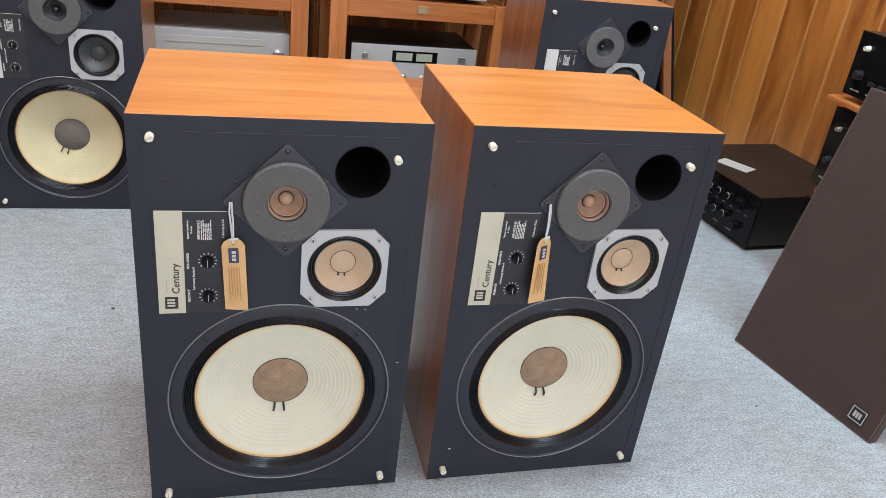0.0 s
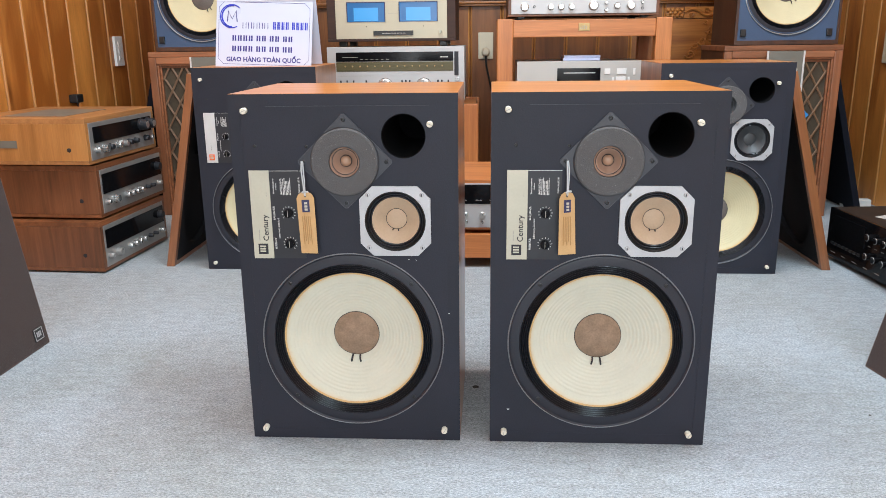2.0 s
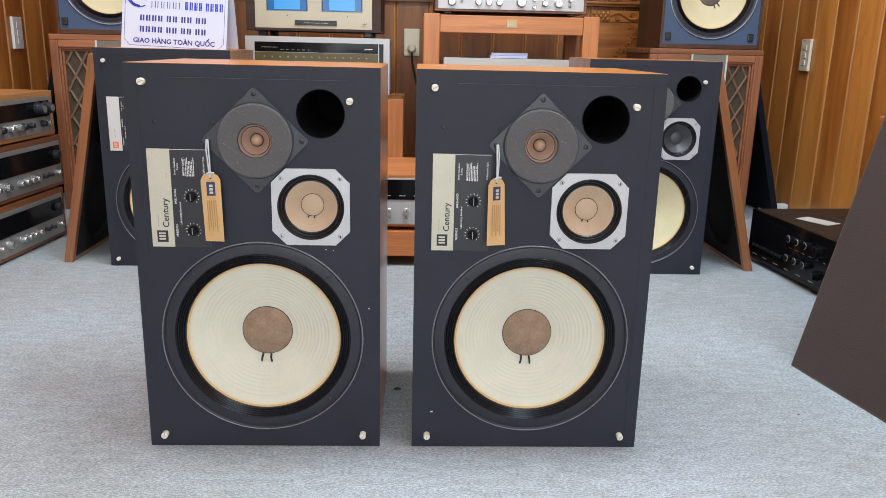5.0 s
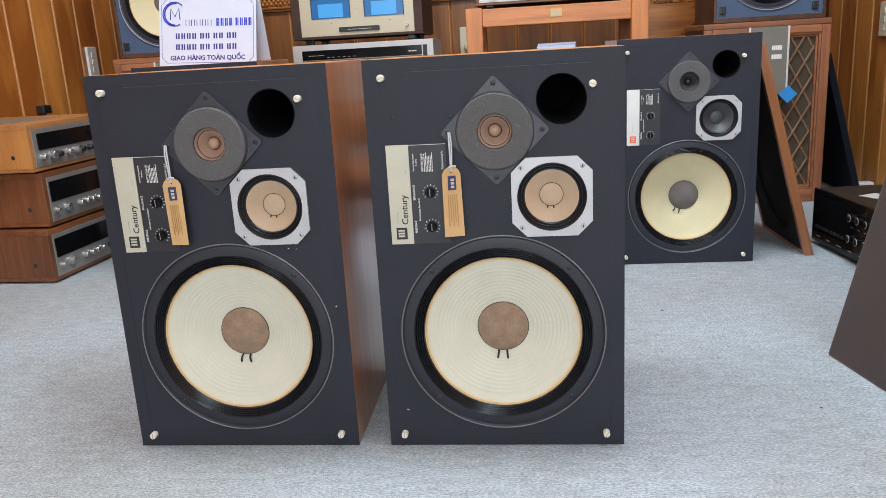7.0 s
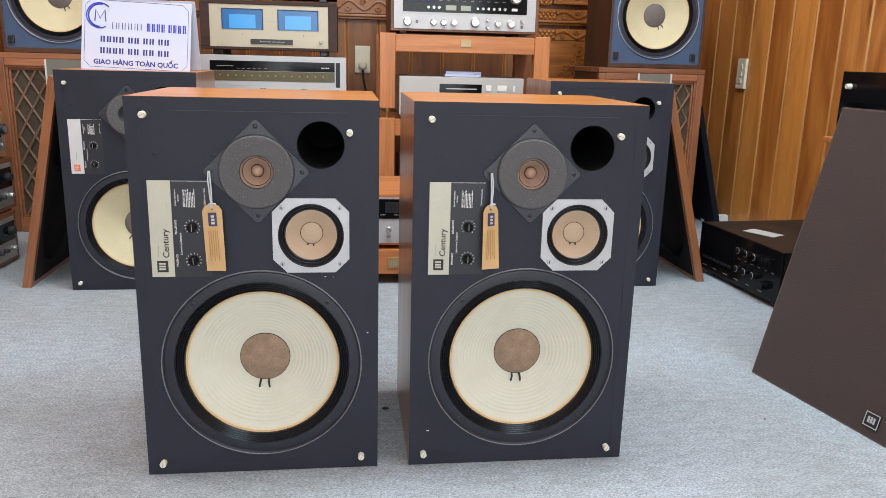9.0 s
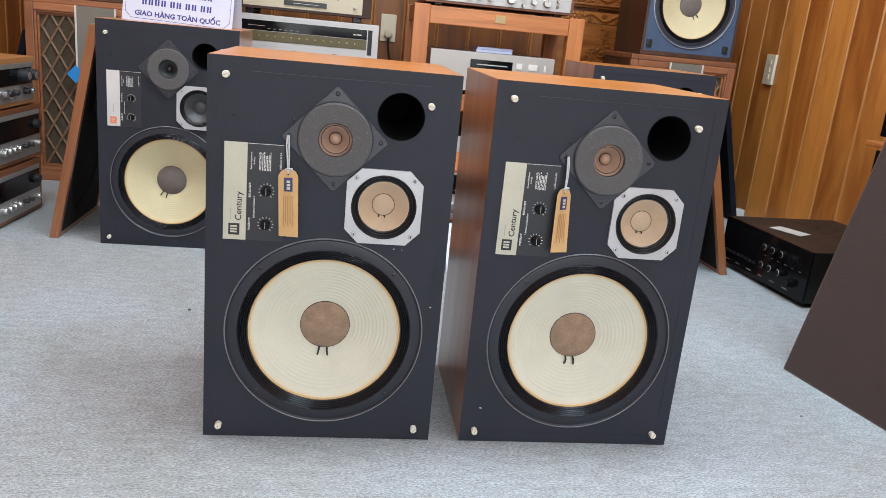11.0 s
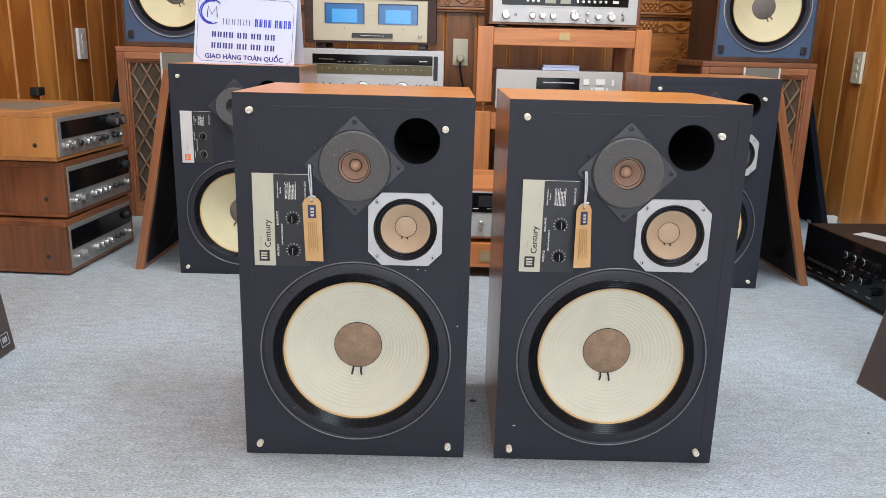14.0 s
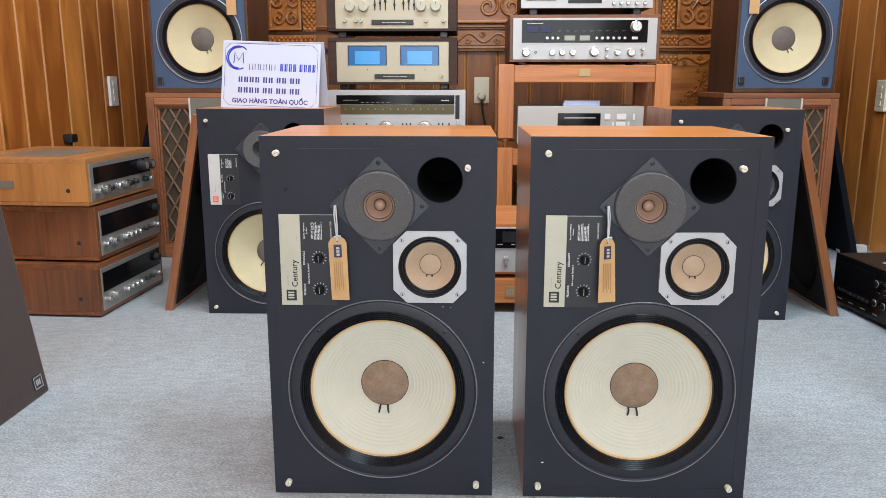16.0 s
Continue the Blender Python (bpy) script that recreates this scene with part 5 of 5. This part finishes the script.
for i, x in enumerate((0.182, 0.202, 0.222, 0.256, 0.290, 0.310, 0.330)):
    part("slot", bx(x - 0.0022, x + 0.0022, -0.0012, 0.001, 0.098, 0.148), INK, f)
    part("slider", bx(x - 0.004, x + 0.004, -0.010, 0, 0.115 + 0.006 * (i % 3), 0.122 + 0.006 * (i % 3), bev=0.001), FRAME, f)
for x in (0.068, 0.109, 0.129, 0.374, 0.441):
    knob(f, x, 0.060, 0.007, 0.014, LABEL)
part("handle_bar", bx(0.169, 0.327, -0.006, 0, 0.046, 0.064, bev=0.001), BLACK, f, "black name bar")
prints(f, 0.21, 0.30, 0.053, 0.056, WHITE_INK, 1, -0.006)

# low stand with a wooden receiver on it, seen between the two loudspeakers
ls = thing("low_stand", pose(-0.20, 1.058, 0), "low cherry wood base with brass plate under a receiver", "stand")
part("front_beam", bx(0, 0.56, 0, 0.03, 0.031, 0.106, bev=0.003), STAND, ls)
for y in (0.03, 0.33):
    part("cross_beam", bx(0.0, 0.56, y, y + 0.04, 0.031, 0.104), STAND, ls)
for x in (0.02, 0.49):
    for y in (0.02, 0.31):
        part("foot", bx(x, x + 0.05, y, y + 0.05, 0, 0.031), BLACK, ls)
bb = part("brass_badge", bx(0.243, 0.289, -0.003, 0.0, 0.050, 0.084, bev=0.001), BRASS, ls, "small brass maker's plate")
part("badge_mark", bars(0.251, 0.281, 0.057, 0.077, 4, -0.003, True, 4), GREY_INK, bb)
t, f = device("low_receiver", pose(-0.20, 1.065, 0.106), 0.50, 0.164, 0.36, "walnut receiver with black dial and silver knob panel, top bare", STAND, SILVER, 0.010, 0.012, 0.003, 0, "receiver")
window(f, 0.012, 0.488, 0.092, 0.150, label="black glass dial")
window(f, 0.235, 0.300, 0.110, 0.142, GLOSS, -0.002, "meter")
for i in range(8):
    prints(f, 0.10 + i * 0.04, 0.118 + i * 0.04, 0.103, 0.106, WHITE_INK, 1, -0.002, i)
for x in (0.05, 0.10, 0.15, 0.20, 0.245, 0.285, 0.34, 0.40, 0.455):
    knob(f, x, 0.058, 0.008, 0.018)
    knob(f, x + 0.001, 0.036, 0.005, 0.010)

# pale board leaning on the low stand
wb2 = part("plastic_board", bx(0.0, 0.22, 0.0, 0.004, 0.0, 0.168, bev=0.0008), SIGN)
wb2.matrix_basis = pose(0.121, 0.930, 0.0015, -48, 0, 0)
tagged(wb2, "pale bluish plastic board leaning on the low stand", "board")

# ---- sign on the loudspeaker ----
sg = thing("folded_sign", pose(-0.800, 1.125, 0.6052, 0, 0, 0), "white folded card sign with blue print on a loudspeaker", "sign")
SWD, SHT = 0.290, 0.198
fr = part("front_leaf", bx(0, SWD, 0.0, 0.0025, 0, SHT, bev=0.0008), SIGN, sg)
fr.matrix_basis = pose(0, 0, 0.0008, -12, 0, 0) @ Matrix(((1, 0, 0.075, 0), (0, 1, 0, 0), (0, 0, 1, 0), (0, 0, 0, 1)))
bk = part("back_leaf", bx(0.018, SWD + 0.016, 0.0, 0.0025, 0, SHT - 0.005, bev=0.0008), SIGN, sg)
bk.matrix_basis = pose(0, 0.085, 0.0008, 14, 0, 0)
c = 0.016
pts = [(0.008 + c, 0.008), (SWD - 0.008 - c, 0.008), (SWD - 0.008, 0.008 + c), (SWD - 0.008, SHT - 0.008 - c), (SWD - 0.008 - c, SHT - 0.008), (0.008 + c, SHT - 0.008), (0.008, SHT - 0.008 - c), (0.008, 0.008 + c)]
bm = bmesh.new()
for a, b in zip(pts, pts[1:] + pts[:1]):
    tube([(a[0], 0.0, a[1]), (b[0], 0.0, b[1])], 0.0007, 4, bm)
part("border_line", bm, SIGN_INK, fr)
bm = bmesh.new()
arc = lambda r, a0, a1, cx, cz, n=20: [(cx + r * math.cos(radians(a0 + (a1 - a0) * i / n)), 0.0, cz + r * math.sin(radians(a0 + (a1 - a0) * i / n))) for i in range(n + 1)]
tube(arc(0.034, 45, 300, 0.046, 0.148), 0.0019, 5, bm)
tube(arc(0.031, 80, 270, 0.048, 0.148), 0.0026, 5, bm)
part("emblem_arc", bm, SIGN_BLUE, fr, "blue crescent emblem")
bm = bmesh.new()
tube([(0.034, 0, 0.132), (0.036, 0, 0.164), (0.048, 0, 0.140), (0.060, 0, 0.164), (0.063, 0, 0.132)], 0.0017, 5, bm)
part("emblem_zigzag", bm, SIGN_INK, fr)
rnd = random.Random(5)
bm = bmesh.new()
for i in range(5):
    x = 0.080 + i * 0.0165
    for a, b in ((x, x + 0.0018), (x + 0.0095, x + 0.0113)):
        box(bm, a, b, -0.0005, 0.0002, 0.113, 0.131)
part("name_bars", bm, SIGN_INK, fr)
bm = bmesh.new()
for i in range(8):
    x = 0.172 + i * 0.0128 + (0.006 if i > 3 else 0)
    box(bm, x, x + 0.0045, -0.0005, 0.0002, 0.112, 0.134)
    box(bm, x + 0.0058, x + 0.0085, -0.0005, 0.0002, 0.112, 0.134)
part("name_bars", bm, SIGN_BLUE, fr)
for z in (0.0765, 0.0455):
    bm = bmesh.new()
    for i in range(10):
        x = 0.050 + i * 0.0165 + 0.007 * sum(i >= k for k in (4, 6, 8))
        box(bm, x, x + 0.0045, -0.0005, 0.0002, z, z + 0.016)
        box(bm, x + 0.0070, x + 0.0115, -0.0005, 0.0002, z, z + 0.016)
    part("number_bar", bm, SIGN_INK, fr)
lettering("sign_words", "GIAO H\u00c0NG TO\u00c0N QU\u1ed0C", 0.0186, SWD / 2, -0.0002, 0.0215, 0, SIGN_INK, fr, bold=0.03)

# ---- cards on the lattice cabinets ----
for x, sgn in ((1.029, 1), (-1.114, -1)):
    cd = thing("info_card", pose(x, 1.752, -0.008), "grey plastic card hung on the lattice cabinet", "card", "grey cards")
    part("sheet", bx(0, 0.129, 0.0, 0.003, 0.40, 0.628, bev=0.0008), GREY_CARD, cd)
    part("edge_strip", bx(-0.003, 0.003, -0.002, 0.004, 0.40, 0.629), LABEL_SILVER, cd)
    part("edge_strip", bx(0.126, 0.132, -0.002, 0.004, 0.40, 0.629), LABEL_SILVER, cd)
    part("hook", bx(0.04, 0.09, 0.001, 0.0275, 0.620, 0.628), GREY_CARD, cd)
    part("print_bars", bars(0.075, 0.115, 0.52, 0.58, 2, 0.0, False, 3), PLATE_WHITE, cd)
    st = bx(-0.022, 0.022, -0.0035, -0.0025, -0.022, 0.022)
    st.transform(Matrix.Translation((0.135 if sgn > 0 else -0.004, 0, 0.398)) @ Matrix.Rotation(radians(45), 4, "Y"))
    part("sticker", st, CYAN, cd, "blue diamond sticker")
# kraft tags on the blue loudspeakers
for x in (0.967, -0.943):
    tg = part("kraft_tag", bx(-0.018, 0.018, 0, 0.0012, -0.10, 0.02), TAG)
    tg.matrix_basis = pose(x, 1.777, 1.022)
    tagged(tg, "kraft tag hanging on the blue loudspeaker", "tag", "kraft tags")

# ---- wall fittings ----
def wall_plate(m, label, material, n):
    p = thing("wall_socket", m, label, "socket")
    part("cover", bx(-0.036, 0.036, -0.012, 0, -0.062, 0.062, bev=0.003), material, p)
    for i in range(n):
        z = -0.030 + i * 0.030
        part("rocker", bx(-0.012, 0.012, -0.0145, -0.0115, z - 0.010, z + 0.010, bev=0.001), PLATE_WHITE if material is PLATE_WHITE else material, p)
        part("slot_line", bx(-0.006, 0.006, -0.0149, -0.0144, z - 0.001, z + 0.001), GREY_INK, p)
    return p


wall_plate(pose(XW - 0.012, 2.02, 0.626, 0, 0, -90), "cream plastic switch plate on the plank wall", CREAM_PLATE, 3)
wall_plate(pose(-XW + 0.012, 2.155, 0.641, 0, 0, 90), "white plastic switch plate on the varnished planks", PLATE_WHITE, 3)
so = wall_plate(pose(0.0, YB - 0.012, 0.642), "cream wall socket with a grey plug and black lead", CREAM_PLATE, 1)
part("plug", lt([(0, -0.045), (0.012, -0.045), (0.019, -0.038), (0.021, -0.013)], 0, -0.028, 24), CREAM_PLATE, so, "grey-cream round plug", True)
part("lead", tube([(0, -0.035, -0.045), (0.003, -0.04, -0.09), (0.018, -0.05, -0.16), (0.040, -0.06, -0.25), (0.045, -0.06, -0.40), (0.04, -0.05, -0.6)], 0.0045, 8), CABLE, so, "black mains lead", True)
wc = part("white_cable", tube([(0.095, YB - 0.10, 0.46), (0.090, YB - 0.11, 0.38), (0.092, YB - 0.12, 0.27), (0.098, YB - 0.12, 0.16), (0.104, YB - 0.13, 0.07), (0.09, YB - 0.14, 0.008), (0.03, YB - 0.10, 0.008)], 0.007, 8), CABLE_WHITE, None, "", True)
tagged(wc, "white cable hanging behind the stands to the floor", "cable")
ps = part("power_strip", bx(1.45, 1.56, 1.95, 1.985, 0, 0.03, bev=0.004), PLATE_WHITE)
tagged(ps, "white plastic power strip on the carpet by the wall", "power strip")

# ---- carved hardwood screen on the back wall ----
cv = thing("carved_screen", pose(0.0055, YB - 0.012, -0.049) @ Matrix.Diagonal((1.072, 1, 1.072, 1)), "carved hardwood wall panelling with scrolls and basket weave", "wall panel")


def moulding(x0, x1, z, h=0.02, d=0.02):
    bm = bmesh.new()
    box(bm, x0, x1, -d, 0, z, z + h * 0.5, bev=0.003)
    box(bm, x0, x1, -d * 1.5, 0, z + h * 0.5, z + h, bev=0.003)
    part("moulding", bm, CARVED, cv)


def spiral(cx, cz, r, turns, a0, sgn, y=-0.016, n=40):
    return [(cx + r * (1 - 0.85 * i / n) * math.cos(radians(a0) + sgn * turns * 2 * math.pi * i / n), y, cz + r * (1 - 0.85 * i / n) * math.sin(radians(a0) + sgn * turns * 2 * math.pi * i / n)) for i in range(n + 1)]


def scroll_panel(x0, x1, z0, z1):
    f = part("scroll_field", bx(x0, x1, -0.010, 0, z0, z1), CARVED, cv)
    w, h, cx = x1 - x0, z1 - z0, (x0 + x1) / 2
    b = 0.012
    bm = bmesh.new()
    for a in ((x0, x1, z0, z0 + b), (x0, x1, z1 - b, z1), (x0, x0 + b, z0 + b, z1 - b), (x1 - b, x1, z0 + b, z1 - b)):
        box(bm, a[0], a[1], -0.028, -0.009, a[2], a[3], bev=0.003)
    part("panel_frame", bm, CARVED, f)
    r = min(w * 0.22, 0.05)
    z = z0 + r + 0.02
    k = 0
    while z < z1 - r - 0.01:
        for s in (-1, 1):
            part("scroll", tube(spiral(cx + s * r * 1.02, z, r, 1.3, 90 if s > 0 else 90, s * (-1 if k % 2 else 1)), 0.0075, 6), CARVED, f, "", True)
        part("leaf", tube([(cx - 0.01, -0.014, z + r), (cx, -0.018, z + r * 1.5), (cx + 0.012, -0.014, z + r * 2)], 0.007, 6), CARVED, f, "", True)
        z += 2.3 * r
        k += 1


def weave_strip(x0, x1, z0, z1):
    f = part("weave_field", bx(x0, x1, -0.008, 0, z0, z1), CARVED, cv)
    bm, s, j, z = bmesh.new(), 0.020, 0, z0 + 0.010
    while z < z1 - 0.008:
        x = x0 + 0.010 + (s / 2 if j % 2 else 0)
        while x < x1 - 0.006:
            lathe(bm, [(0.0093, -0.008), (0.0085, -0.013), (0.005, -0.0165), (0, -0.018)], x, z, 8)
            x += s
        z += s * 0.62
        j += 1
    part("weave_studs", bm, CARVED, f, "", True)


def floral_band(x0, x1, z0, z1):
    f = part("floral_field", bx(x0, x1, -0.008, 0, z0, z1), CARVED, cv)
    mid, amp = (z0 + z1) / 2, (z1 - z0) * 0.28
    n = max(12, int((x1 - x0) / 0.008))
    part("vine", tube([(x0 + (x1 - x0) * i / n, -0.013, mid + amp * math.sin((x1 - x0) * i / n * 48)) for i in range(n + 1)], 0.0052, 6), CARVED, f, "", True)
    x, k = x0 + 0.03, 0
    while x < x1 - 0.02:
        part("curl", tube(spiral(x, mid + (amp * 0.6 if k % 2 else -amp * 0.6), amp * 0.75, 1.1, 0, 1 if k % 2 else -1, -0.013, 20), 0.0042, 6), CARVED, f, "", True)
        x += 0.065
        k += 1


def screen_bay(x0, x1):
    weave_strip(x0, x0 + 0.058, 0.90, 1.70)
    weave_strip(x1 - 0.058, x1, 0.90, 1.70)
    scroll_panel(x0 + 0.062, x1 - 0.062, 0.905, 1.70)


moulding(-1.49, 1.48, 0.815, 0.020, 0.022)
floral_band(-0.62, 0.78, 0.840, 0.905)
moulding(-0.74, 0.78, 0.908, 0.016, 0.018)
screen_bay(-1.012, -0.745)
screen_bay(0.781, 1.06)
for x0 in (-0.62, -0.15, 0.32):
    scroll_panel(x0, x0 + 0.44, 0.935, 1.70)
weave_strip(-1.012, -0.745, 0.838, 0.885)
weave_strip(0.781, 0.86, 0.838, 0.885)
floral_band(0.862, 1.06, 0.838, 0.885)
weave_strip(0.781, 0.86, 0.752, 0.800)
floral_band(0.862, 1.06, 0.752, 0.800)
# lower framed panel with a carved sprig
lp = part("sprig_panel", bx(0.76, 1.10, -0.008, 0, 0.30, 0.748), CARVED, cv)
for k, (a, b) in enumerate((((0.90, 0.60), (0.97, 0.70)), ((0.87, 0.55), (0.92, 0.62)), ((0.94, 0.62), (0.99, 0.66)))):
    part("sprig", tube([(a[0], -0.012, a[1]), ((a[0] + b[0]) / 2 + 0.015, -0.016, (a[1] + b[1]) / 2 - 0.01), (b[0], -0.014, b[1])], 0.0028, 6), CARVED, lp, "", True)
sprigs = [(0.975, 0.70, 0.018), (0.945, 0.655, 0.020), (0.895, 0.60, 0.022), (0.93, 0.56, 0.020), (0.99, 0.665, 0.014), (0.915, 0.635, 0.015), (0.965, 0.62, 0.017), (0.87, 0.565, 0.016), (0.985, 0.72, 0.010), (0.955, 0.735, 0.009), (0.90, 0.53, 0.018), (0.955, 0.585, 0.013)]
for cx, cz, r in sprigs:
    part("sprig_curl", tube(spiral(cx, cz, r, 1.1, 200, 1, -0.012, 20), 0.005, 6), CARVED, lp, "", True)
moulding(-1.49, 1.48, 1.72, 0.03, 0.03)

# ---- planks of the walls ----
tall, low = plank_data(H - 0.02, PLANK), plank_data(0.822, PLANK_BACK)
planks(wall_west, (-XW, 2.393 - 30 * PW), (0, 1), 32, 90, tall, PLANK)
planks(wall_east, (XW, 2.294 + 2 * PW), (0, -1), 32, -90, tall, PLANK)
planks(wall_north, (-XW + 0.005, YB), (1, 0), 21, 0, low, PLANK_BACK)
